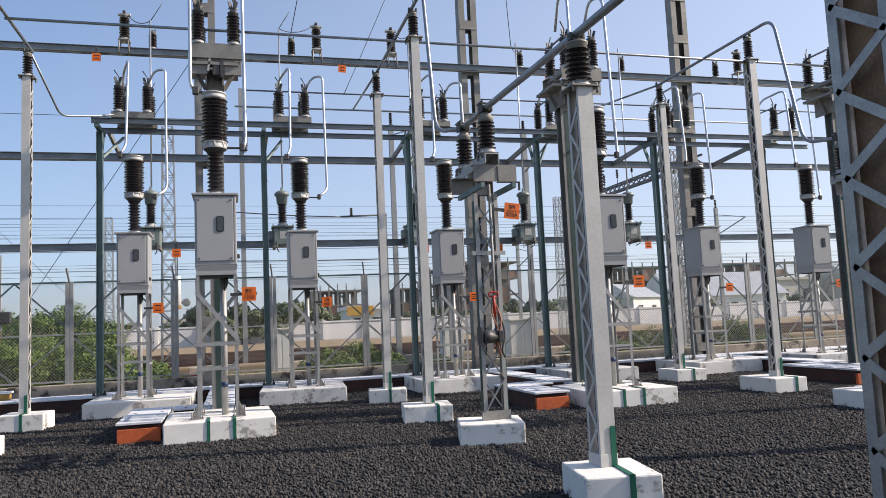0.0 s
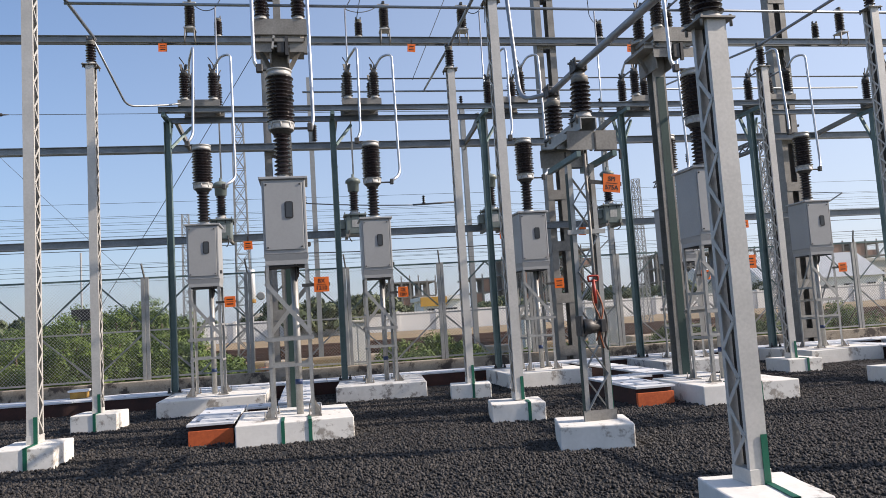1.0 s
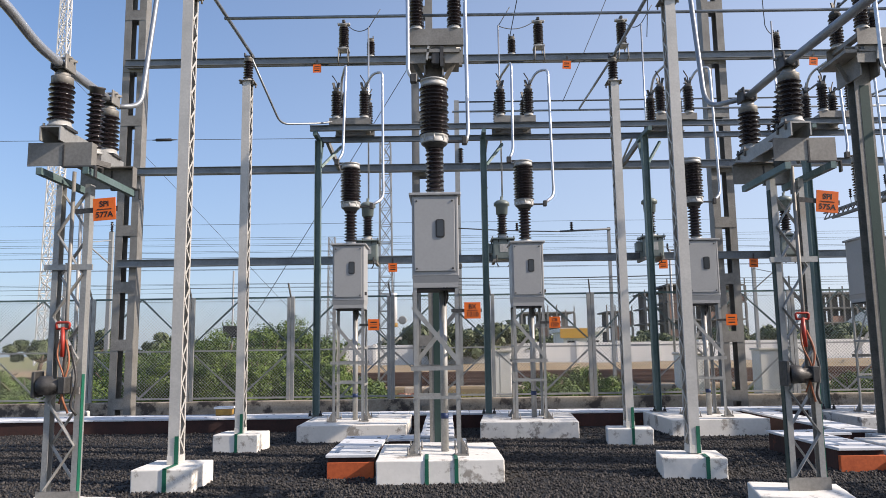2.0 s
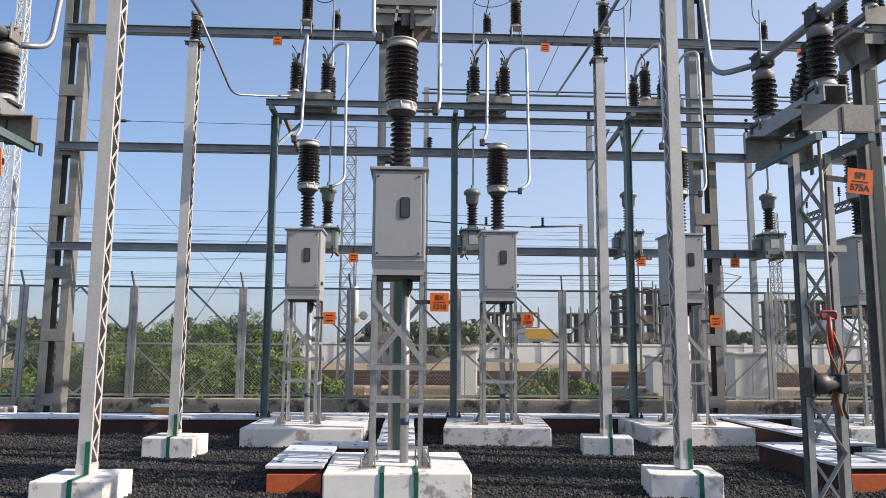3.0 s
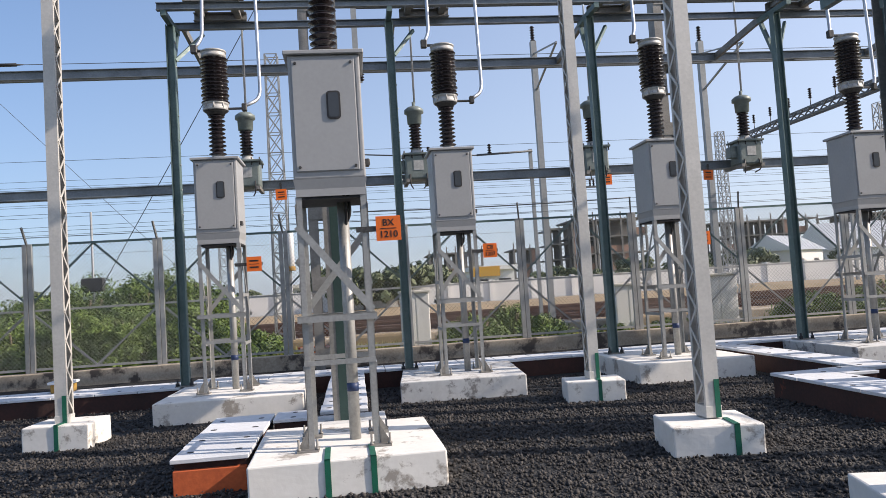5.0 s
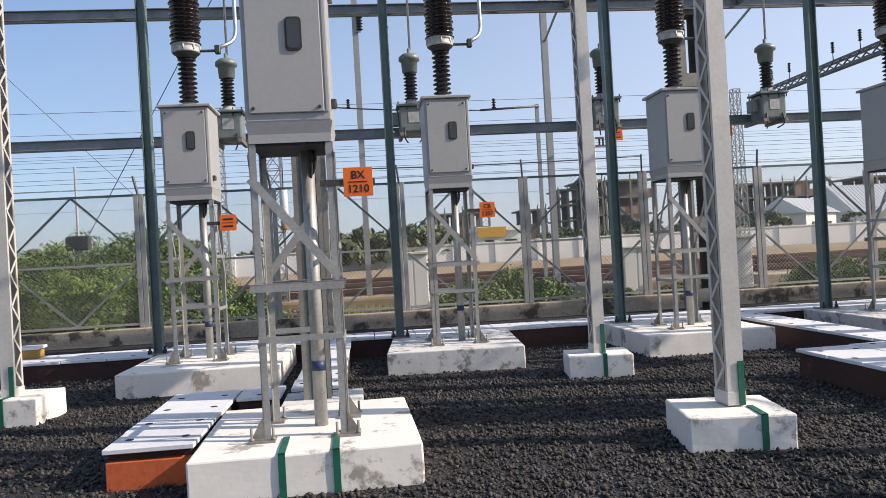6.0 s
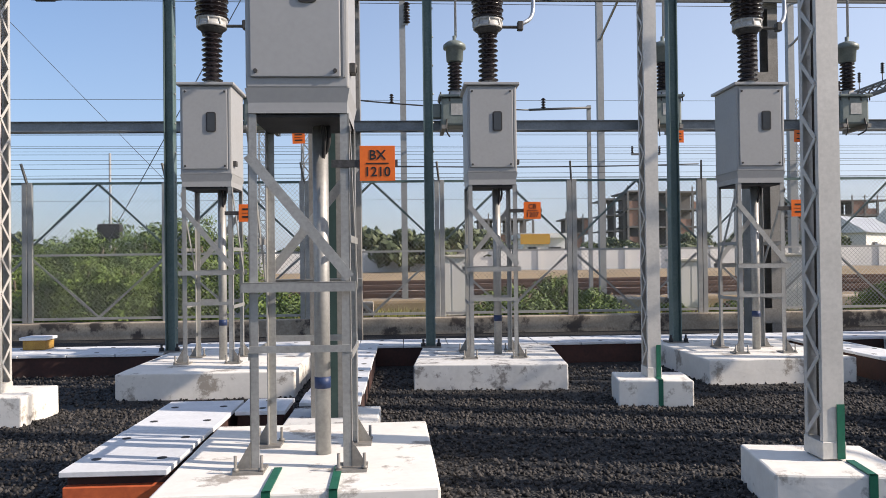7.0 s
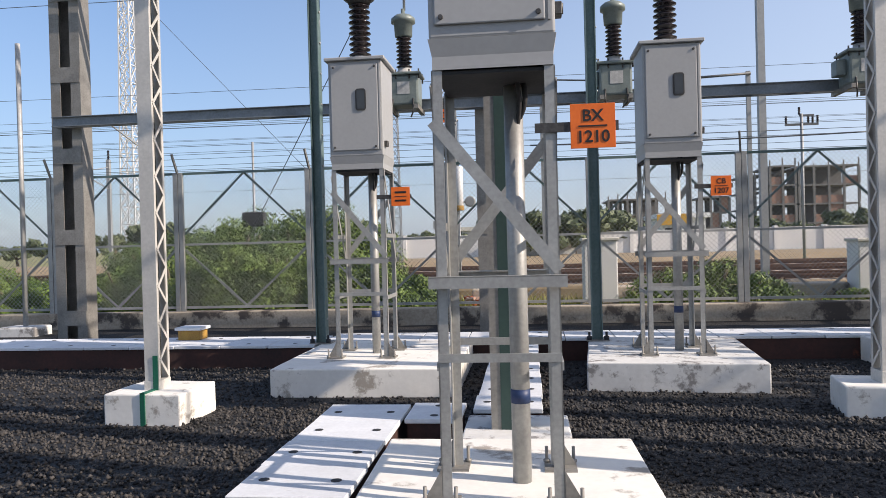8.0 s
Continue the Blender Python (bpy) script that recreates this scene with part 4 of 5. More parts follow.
# cross bus over the tall posts, and the bus lines along the posts
pipe([(-2.86, 12.65, 6.47), (16.0, 12.65, 6.47)], 0.024, 0.1, ALU_DULL, "long horizontal busbar pipe across the yard")
for x, y0, y1, drop, e in ((-2.83, 11.0, 14.1, 0, -2.97), (3.33, 11.36, 14.36, 1, 3.51), (9.69, 11.45, 14.3, 1, 9.64)):
    pipe([(x, y1 + 0.1, 6.50), (x, y0 - 0.75, 6.50), (x - 0.02, y0 - 1.25, 4.15), (e, 9.48, 4.05)], 0.028, 0.25, ALU_DULL, "busbar pipe along the posts that drops to an isolator")
    if drop:
        pipe([(x, y1 + 0.1, 6.5), (x + 0.3, 19.29, 7.18)], 0.024, 0.1, ALU_DULL, "busbar pipe that climbs to the gantry busbar")
pipe([(-2.86, 14.2, 6.48), (-2.66, 15.6, 5.75), (-2.05, 16.3, 5.97), (-1.8, 16.46, 6.05)], 0.02, 0.2, ALU_DULL)
pipe([(0.6, 19.32, 7.15), (16.0, 19.32, 7.15)], 0.024, 0.1, ALU_DULL, "horizontal busbar pipe before the gantry")
# lines that run back over the short post
for sx in (3.51, 9.65):
    pipe([(sx, 9.48, 4.05), (sx, 8.53, 4.05), (3.37 if sx < 5 else 9.42, 5.72 if sx < 5 else 5.75, 3.87), (sx - 0.25, 2.4, 3.73)], 0.037, 0.1, ALU_DULL, "thick aluminium busbar pipe along the isolators")
pipe([(-2.97, 9.38, 4.05), (-2.97, 8.36, 4.05), (-2.98, 7.96, 4.07), (-3.02, 7.41, 4.28), (-3.22, 6.66, 4.35), (-3.62, 4.06, 4.35)], 0.042, 0.3, ALU, "thick curved aluminium busbar pipe")


# ---- cable trenches ----
def trench(name, x0, x1, y0, y1, along, label, material=REDOX_SHADED, slab=0.55, z=0.245, skip=()):
    """Plastered trench walls with a row of white cover slabs, each with two lifting holes."""
    t = thing(name, label, "cable trench", "cable trenches")
    bm = B()
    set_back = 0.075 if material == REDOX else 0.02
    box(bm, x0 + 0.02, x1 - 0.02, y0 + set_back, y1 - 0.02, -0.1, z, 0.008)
    # walls take the shade-darkened red; only the lit end wall stays bright
    part("wall", bm, REDOX_SHADED if along == "y" else material, t)
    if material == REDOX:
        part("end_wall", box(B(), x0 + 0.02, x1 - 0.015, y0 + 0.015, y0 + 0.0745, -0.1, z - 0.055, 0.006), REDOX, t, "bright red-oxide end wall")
    a0, a1 = (x0, x1) if along == "x" else (y0, y1)
    n = max(1, round((a1 - a0) / slab))
    w = (a1 - a0) / n
    cache = None
    for i in range(n):
        if i in skip:
            continue
        if cache is None:
            bm = B()
            lx, ly = (w - 0.012, y1 - y0) if along == "x" else (x1 - x0, w - 0.012)
            box(bm, -lx / 2, lx / 2, -ly / 2, ly / 2, 0, 0.034, 0.004)
            cache = meshed("cover_slab", bm, SLAB)
            hole = meshed("lifting_hole", lathe(B(), [(0.03, 0.0345), (0.03, 0.0365)], 8), DARK)
            off = (ly * 0.3 if along == "x" else lx * 0.32)
        ob = new("cover_slab", cache)
        ob.parent = t
        c = a0 + (i + 0.5) * w
        j = random.uniform(-0.008, 0.008)
        ob.matrix_basis = pose(c, (y0 + y1) / 2 + j, z + 0.002, 0, random.uniform(-0.4, 0.4), random.uniform(-0.7, 0.7)) if along == "x" else pose((x0 + x1) / 2 + j, c, z + 0.002, random.uniform(-0.4, 0.4), 0, random.uniform(-0.7, 0.7))
        for s in (-1, 1):
            h = new("lifting_hole", hole)
            h.parent = ob
            h.matrix_basis = pose(0, s * off, 0) if along == "x" else pose(s * off, 0, 0)
    return t


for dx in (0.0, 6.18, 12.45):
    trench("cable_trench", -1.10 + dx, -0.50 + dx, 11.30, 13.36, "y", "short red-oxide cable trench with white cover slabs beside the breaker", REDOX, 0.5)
    trench("cable_trench", -0.48 + dx, -0.08 + dx, 12.90, 13.42, "x", "white cover slab over the trench bend", REDOX_SHADED, 0.5)
    trench("cable_trench", -0.02 + dx, 0.48 + dx, 13.20, 17.08, "y", "narrow cable trench with white slabs running to the fence side", REDOX_SHADED, 0.5)
trench("cable_trench", -13.0, -2.22, 16.70, 17.62, "x", "long cable trench with shade-darkened red walls and white cover slabs", REDOX_SHADED, 0.6)
trench("cable_trench", -2.2, 22.0, 17.10, 17.85, "x", "long cable trench with shade-darkened red walls and white cover slabs", REDOX_SHADED, 0.6)
solid("yellow_block", box(B(), -0.15, 0.15, -0.13, 0.13, 0, 0.13, 0.01), YELLOW, "yellow painted block standing on the trench cover", "block", at=(-4.1, 17.42, 0.282))
solid("loose_slab", box(B(), -0.18, 0.18, -0.16, 0.16, 0, 0.04, 0.006), SLAB, "loose white cover slab on the yellow block", "slab", at=(-4.1, 17.42, 0.413))
solid("loose_slab", box(B(), -0.5, 0.5, -0.25, 0.25, 0, 0.1, 0.01), SLAB, "loose white cover slab on the gravel", "slab", at=(-6.0, 18.5, 0))


# ---- fence ----
FENCE_Y, FENCE_TOP, F0, FW = 21.45, 2.95, -16.52, 2.58
bm = B()
box(bm, F0 - 2, 26, FENCE_Y - 0.16, FENCE_Y + 0.16, -0.1, 0.31, 0.02, 2)
solid("fence_kerb", bm, CONC, "stained concrete toe wall under the fence", "wall", kind="structure")


def fence_panel():
    t = thing("fence_panel", "chain-link panel in an angle frame with diamond bracing", "fence", "fence panels")
    w, z0, z1 = FW, 0.36, FENCE_TOP
    for x in (0.05, w - 0.05):
        part("post", box(B(), x - 0.045, x + 0.045, -0.03, 0.03, 0.31, z1, 0.004), GALV, t)
    part("arm", bar(B(), (0.0, 0, z1 - 0.05), (-0.05, -0.14, z1 + 0.34), 0.035, 0.035), GALV_DULL, t, "angled arm for barbed wire")
    bm = B()
    box(bm, 0.1, w - 0.1, -0.02, 0.02, z1 - 0.045, z1)
    part("top_rail", bm, GREEN_STEEL, t)
    part("bottom_rail", box(B(), 0.1, w - 0.1, -0.02, 0.02, z0, z0 + 0.045), GALV, t)
    part("mid_rail", box(B(), 0.1, w - 0.1, -0.016, 0.016, 1.56, 1.60), GALV, t)
    zm = z0 + 1.32
    for a, b in (((0.1, zm + 0.1), (w / 2, z1 - 0.03)), ((w - 0.1, zm + 0.1), (w / 2, z1 - 0.03)), ((0.1, zm - 0.2), (w / 2, z0 + 0.04)), ((w - 0.1, zm - 0.2), (w / 2, z0 + 0.04))):
        part("brace", bar(B(), (a[0], 0.028, a[1]), (b[0], 0.028, b[1]), 0.012, 0.04, (0, 0, 1)), GREEN_STEEL if b[1] > zm else GALV, t)
    bm = B()
    p, hgt, lo = 0.085, z1 - z0, 0.08
    k = int((w + hgt) / p)
    for i in range(1, k):
        for s in (0, 1):
            c = i * p
            u0, u1 = max(0, c - hgt), min(w - 0.16, c)
            if u1 - u0 < 0.02:
                continue
            xa, za, xb, zb = lo + u0, z0 + c - u0, lo + u1, z0 + c - u1
            if s:
                xa, xb = w - xa, w - xb
            bar(bm, (xa, 0.006 * (2 * s - 1), za), (xb, 0.006 * (2 * s - 1), zb), 0.0052, 0.0052)
    ob = part("chain_link", bm, FENCE_WIRE, t, "diamond wire mesh")
    tagged(ob, kind="stuff")
    return t


fp = fence_panel()
fp.matrix_basis = pose(F0, FENCE_Y, 0)
for i in range(1, 16):
    copy_thing(fp, pose(F0 + i * FW, FENCE_Y, 0))
for z in (0.12, 0.24, 0.32):
    bm = tube(B(), [(F0, FENCE_Y - 0.13 * z / 0.32, FENCE_TOP + z), (F0 + 16 * FW, FENCE_Y - 0.13 * z / 0.32, FENCE_TOP + z)], 0.004, 5)
    solid("barbed_wire", bm, WIRE, "thin strand of barbed wire above the fence", "wire", "barbed wire strands")
pole = thing("thin_pole", "thin pale pole on a small concrete base inside the fence", "pole", at=(-8.72, 20.5, 0))
part("shaft", tube(B(), [(0, 0, 0.15), (0, 0, 5.3)], 0.045, 10), CAPM, pole)
part("base", box(B(), -0.35, 0.35, -0.25, 0.25, -0.05, 0.17, 0.03, 2), WHITE_WORN, pole)


# ---- number plates ----
def lettering(parent, rows, w, y):
    """Black letters on a plate, in rows; each row is (text, height, z)."""
    for text, size, z in rows:
        cu = bpy.data.curves.new("lettering", "FONT")
        cu.body, cu.size, cu.align_x, cu.align_y, cu.extrude = text, size, "CENTER", "CENTER", 0.0008
        cu.offset = 0.0012
        ob = bpy.data.objects.new("lettering", cu)
        scene.collection.objects.link(ob)
        dg = bpy.context.evaluated_depsgraph_get()
        me = bpy.data.meshes.new_from_object(ob.evaluated_get(dg))
        bpy.data.objects.remove(ob)
        me.materials.append(BLACK)
        o = new("lettering", me)
        o.parent = parent
        o.matrix_basis = pose(0, y, z, 90, 0, 0)
        tagged(o, "black painted lettering")


def number_plate(x, y, z, rows, s=0.2, tilt=0.0, arm=True):
    t = thing("number_plate", "orange enamel plate with black equipment lettering on a short arm", "sign", "number plates", pose(x, y, z, 0, tilt, 0))
    p = part("plate", box(B(), -s / 2, s / 2, -0.003, 0.003, -s / 2, s / 2, 0.001), ORANGE, t)
    if rows:
        lettering(p, rows, s, -0.0045)
    else:
        for zz, hh in ((0.22, 0.10), (-0.22, 0.10)):
            part("lettering_bar", box(B(), -s * 0.3, s * 0.3, -0.0055, -0.0035, s * zz - s * hh / 2, s * zz + s * hh / 2), BLACK, p)
    part("divider", box(B(), -s * 0.32, s * 0.32, -0.0058, -0.0034, -0.003, 0.003), BLACK, p)
    if arm:
        part("arm", box(B(), -s / 2 - 0.16, s / 2 + 0.015, 0.0035, 0.012, -0.022, 0.022), CLAMP, t, "dark flat arm")
    else:
        part("hanger", box(B(), -0.02, 0.02, 0.0035, 0.012, -0.02, s / 2 + 0.12), CLAMP, t, "dark flat hanger")
    return t


number_plate(0.708, 11.255, 1.995, (("BX", 0.075, 0.045), ("1210", 0.075, -0.05)))
number_plate(7.055, 11.295, 1.995, ())
for i, x in enumerate(ROW_X):
    number_plate(x + 0.46, 15.665, 1.99, (("CB", 0.075, 0.045), ("1207", 0.075, -0.05)) if i == 1 else ())
number_plate(-2.62, 8.52, 2.79, (("SPI", 0.07, 0.045), ("577A", 0.07, -0.05)), 0.2, -4)
number_plate(3.85, 8.71, 2.80, (("SPI", 0.07, 0.045), ("575A", 0.07, -0.05)), 0.2, 6)
number_plate(10.02, 8.62, 2.78, (), 0.2, 3)
for x, z in ((-2.60, 8.20), (3.34, 8.20), (9.2, 8.20), (-0.82, 3.41), (5.38, 3.40), (7.45, 3.40), (12.0, 3.40)):
    number_plate(x, 19.125, z, (), 0.2, random.uniform(-6, 6), False)


# ---- beyond the fence ----
LEAF_A = mat("bush_leaves", (0.15, 0.225, 0.022), (0.032, 0.070, 0.010), 0.6, 0.0, 1.2, 9, 0.0)
LEAF_B = mat("tree_leaves", (0.12, 0.145, 0.06), (0.075, 0.10, 0.045), 0.65, 0.0, 0.6, 5, 0.0)
GRASS = mat("dry_green_grass", (0.17, 0.21, 0.035), (0.27, 0.23, 0.07), 0.8, 0.0, 1.5, 9, 0.0)
BARK = mat("bark", (0.14, 0.10, 0.07), None, 0.9, 0.0, 8, 40, 0.5)
RAIL = mat("rusty_rail_steel", (0.16, 0.085, 0.055), (0.09, 0.055, 0.04), 0.6, 0.4, 6, 50, 0.1)
WALLWHITE = mat("whitewashed_wall", (0.82, 0.81, 0.78), (0.70, 0.69, 0.66), 0.85, 0.0, 0.5, 10, 0.1, (0.42, 0.39, 0.35), 0.62)
RAWCONC = mat("raw_building_concrete", (0.21, 0.20, 0.19), (0.14, 0.135, 0.13), 0.9, 0.0, 0.3, 5, 0.0)
BRICKWALL = mat("brick_infill", (0.34, 0.21, 0.16), (0.27, 0.16, 0.12), 0.9, 0.0, 0.6, 8, 0.0)
CREAM = mat("cream_house_paint", (0.66, 0.63, 0.55), (0.56, 0.53, 0.46), 0.8, 0.0, 0.5, 10, 0.0)
AMBER = mat("amber_fascia_paint", (0.60, 0.33, 0.04), (0.5, 0.27, 0.03), 0.6, 0.0, 0.6, 10, 0.0)
ROOFGREY = mat("grey_sheet_roof", (0.42, 0.45, 0.48), (0.33, 0.36, 0.39), 0.6, 0.1, 0.6, 10, 0.0)
EARTH = mat("bare_brown_earth", (0.34, 0.25, 0.15), (0.22, 0.17, 0.10), 0.95, 0.0, 0.5, 10, 0.6)
TOWERW = mat("tower_white_paint", (0.68, 0.68, 0.68), (0.55, 0.55, 0.55), 0.5, 0.1, 2, 20, 0.0)
BOOM = mat("dark_boom_steel", (0.13, 0.135, 0.14), (0.08, 0.085, 0.09), 0.55, 0.3, 1, 10, 0.0)
CATPOLE = mat("mast_grey", (0.36, 0.37, 0.37), (0.27, 0.28, 0.28), 0.55, 0.3, 1, 10, 0.0)


def leaves(name, centres, radii, count, size, material, parent, seed, flat=0.75, label=""):
    """Many small leaf blades in uneven clumps."""
    rng = np.random.default_rng(seed)
    k = len(centres)
    pick = rng.integers(0, k, count)
    c, r = np.array(centres)[pick], np.array(radii)[pick]
    d = rng.normal(size=(count, 3))
    d /= np.linalg.norm(d, axis=1)[:, None]
    rad = rng.uniform(0.55, 1.08, count)[:, None] * r[:, None]
    p = c + d * rad * np.array((1, 1, flat))
    p[:, 2] = np.maximum(p[:, 2], 0.02)
    u = rng.normal(size=(count, 3))
    u /= np.linalg.norm(u, axis=1)[:, None]
    n = d + rng.normal(size=(count, 3)) * 0.42
    v = np.cross(n, u)
    v /= np.linalg.norm(v, axis=1)[:, None] + 1e-9
    u = np.cross(v, n)
    u /= np.linalg.norm(u, axis=1)[:, None] + 1e-9
    s = size * rng.uniform(0.6, 1.3, count)[:, None]
    quad = np.stack((p - u * s, p + v * s * 0.45, p + u * s, p - v * s * 0.45), 1)
    me = bpy.data.meshes.new(name)
    me.vertices.add(count * 4)
    me.vertices.foreach_set("co", quad.reshape(-1))
    me.loops.add(count * 4)
    me.loops.foreach_set("vertex_index", np.arange(count * 4))
    me.polygons.add(count)
    me.polygons.foreach_set("loop_start", np.arange(count) * 4)
    me.update(calc_edges=True)
    me.materials.append(material)
    ob = new(name, me)
    ob.parent = parent
    return tagged(ob, label)


def bush(x, y, w, h, seed, count=21000, material=LEAF_A, size=0.05):
    rng = random.Random(seed)
    t = thing("bush", "dense sunlit green bush behind the fence", "bush", "bushes", (x, y, -0.06))
    cs, rs = [], []
    for i in range(26):
        a, q = rng.uniform(0, 6.28), rng.uniform(0, 1) ** 0.6
        cx, cy = math.cos(a) * q * w, math.sin(a) * q * w * 0.6
        top = h * (1 - 0.45 * q * q) * rng.uniform(0.7, 1.0)
        r = rng.uniform(0.22, 0.42) * min(h, 1.6)
        for z in np.arange(r * 0.5, max(top - r * 0.6, r), r * 1.1):
            cs.append((cx + rng.uniform(-.1, .1), cy, float(z)))
            rs.append(r)
    bm = B()
    for i in range(5):
        a = rng.uniform(0, 6.28)
        tube(bm, [(0, 0, -0.1), (math.cos(a) * 0.2 * w, math.sin(a) * 0.2 * w, h * 0.35), (math.cos(a) * 0.5 * w, math.sin(a) * 0.4 * w, h * 0.7)], 0.025, 5)
    part("stem", bm, BARK, t)
    leaves("foliage", cs, rs, count, size, material, t, seed, 0.85)
    return t


def tree(x, y, h, w, seed, count=2600, size=0.28):
    rng = random.Random(seed)
    t = thing("tree", "distant dark green tree with an uneven crown", "tree", "far trees", (x, y, -0.06))
    bm = B()
    pts = [(0, 0, 0), (rng.uniform(-.2, .2), 0, h * 0.3), (rng.uniform(-.4, .4), 0, h * 0.6)]
    for (a, b), r in zip(zip(pts, pts[1:]), (0.05 * w, 0.035 * w)):
        tube(bm, [a, b], r, 7)
    for i in range(5):
        a = rng.uniform(0, 6.28)
        tube(bm, [pts[1], (math.cos(a) * w * 0.5, math.sin(a) * w * 0.5, h * rng.uniform(0.5, 0.8))], 0.018 * w, 5)
    part("trunk", bm, BARK, t)
    cs, rs = [], []
    for i in range(22):
        a, q = rng.uniform(0, 6.28), rng.uniform(0, 1) ** 0.5
        z = rng.uniform(0.25, 1.0)
        cs.append((math.cos(a) * q * w * (1.1 - 0.6 * z), math.sin(a) * q * w * (1.1 - 0.6 * z), h * (0.25 + 0.68 * z)))
        rs.append(rng.uniform(0.13, 0.24) * h)
    leaves("crown", cs, rs, count, size, LEAF_B, t, seed)
    return t


for i, (x, y, w, h) in enumerate(((-9.6, 25.4, 1.7, 1.2), (-7.7, 25.2, 1.5, 1.9), (-6.3, 25.0, 1.5, 2.1), (-5.0, 25.0, 1.4, 2.2), (-3.8, 25.0, 1.2, 2.1), (-7.4, 23.6, 1.2, 1.3), (-6.0, 23.5, 1.2, 1.5), (-4.7, 23.5, 1.1, 1.5), (-3.5, 23.6, 0.9, 1.3), (-7.0, 28.0, 2.2, 2.3), (-5.2, 28.6, 1.8, 2.5), (-11.5, 31.0, 2.6, 1.6), (-13.5, 27.0, 2.4, 0.9), (-17.0, 30.0, 3.0, 1.1), (-11.0, 24.2, 1.6, 0.7), (-2.2, 24.6, 0.8, 0.8))):
    bush(x, y, w, h * 1.25, 20 + i, 34000)
for i, (x, y, w, h) in enumerate(((3.3, 24.0, 0.9, 0.95), (2.5, 25.5, 0.7, 0.6), (4.5, 24.9, 1.0, 1.15), (5.4, 24.5, 0.7, 0.9), (12.0, 24.0, 0.8, 0.9), (8.6, 24.3, 0.6, 0.5), (7.0, 24.2, 0.5, 0.45), (13.5, 25.0, 1.6, 1.0), (16.0, 25.5, 1.8, 1.2), (19.5, 25.5, 2.0, 1.3), (10.6, 26.0, 0.8, 0.6))):
    bush(x, y, w, h, 50 + i, 7000)
rngb = random.Random(8)
for i in range(30):
    x = -62 + i * 6.2 + rngb.uniform(-2, 2)
    tree(x, 74 + rngb.uniform(-6, 22), rngb.uniform(2.4, 3.9), rngb.uniform(2.2, 4.0), 100 + i)
for i, (x, y, h, w) in enumerate(((-22, 62, 3.2, 2.8), (-30, 66, 3.6, 3.0), (1.0, 56, 3.2, 2.2), (3.6, 58, 3.4, 2.4), (6.0, 60, 3.2, 2.2), (-12, 66, 3.2, 2.2), (-16, 68, 3.4, 3.0), (27, 62, 3.0, 2.6), (33, 64, 3.2, 3), (24, 88, 3.4, 3.4), (34, 92, 3.8, 3.8), (-1.5, 60, 3.4, 2.2))):
    tree(x, y, h, w, 200 + i)


def grass_patch(seed, x0, x1, y0, y1, count, hmax):
    rng = np.random.default_rng(seed)
    x, y = rng.uniform(x0, x1, count), rng.uniform(y0, y1, count)
    h = rng.uniform(0.08, hmax, count)
    a = rng.uniform(0, 6.28, count)
    dx, dy = np.cos(a) * 0.02, np.sin(a) * 0.02
    lx, ly = rng.normal(0, 0.07, count), rng.normal(0, 0.07, count)
    z = np.full(count, -0.06)
    tri = np.stack((np.stack((x - dx, y - dy, z), -1), np.stack((x + dx, y + dy, z), -1), np.stack((x + lx, y + ly, z + h), -1)), 1)
    me = bpy.data.meshes.new("grass")
    me.vertices.add(count * 3)
    me.vertices.foreach_set("co", tri.reshape(-1))
    me.loops.add(count * 3)
    me.loops.foreach_set("vertex_index", np.arange(count * 3))
    me.polygons.add(count)
    me.polygons.foreach_set("loop_start", np.arange(count) * 3)
    me.update(calc_edges=True)
    me.materials.append(GRASS)
    tagged(new("grass", me), "dry yellow-green grass beyond the fence", "grass", kind="stuff")


grass_patch(1, -20, 24, 21.8, 26.5, 30000, 0.32)
grass_patch(2, -30, -4, 26, 45, 20000, 0.5)

# railway
for k, y in enumerate((30.0, 35.2, 41.0)):
    bm = B()
    vs = [bm.verts.new((x, y + dy, z)) for x in (-120, 160) for dy, z in ((-2.0, -0.06), (-1.4, 0.25), (1.4, 0.25), (2.0, -0.06))]
    for i in range(3):
        bm.faces.new((vs[i], vs[i + 1], vs[i + 5], vs[i + 4]))
    bm.faces.new((vs[0], vs[1], vs[2], vs[3]))
    bm.faces.new((vs[7], vs[6], vs[5], vs[4]))
    t = thing("railway_track", "rusty railway track on brown ballast", "railway track", "railway tracks")
    part("ballast", bm, BALLAST, t)
    for s in (-0.838, 0.838):
        bm = B()
        box(bm, -120, 160, y + s - 0.035, y + s + 0.035, 0.36, 0.41)
        box(bm, -120, 160, y + s - 0.01, y + s + 0.01, 0.27, 0.36)
        part("rail", bm, RAIL, t)
    bm = B()
    for i in range(110):
        box(bm, -20 + i * 0.62, -20 + i * 0.62 + 0.24, y - 1.3, y + 1.3, 0.2, 0.27)
    tagged(part("sleeper", bm, CONC, t), kind="stuff")
bm = B()
box(bm, -30, 90, 26.6, 27.3, -0.1, 0.35, 0.08, 2)
solid("earth_bank", bm, EARTH, "low brown earth bank beside the railway", "bank", kind="structure")
for x, w in ((2.2, 1.1), (4.6, 1.4), (6.6, 1.2), (-0.4, 1.0), (11.8, 1.6)):
    solid("concrete_block", box(B(), -w / 2, w / 2, -0.3, 0.3, 0, 0.5, 0.04, 2), CONC, "stained concrete block lying beyond the fence", "block", "concrete blocks", at=(x, 25.0, -0.08))


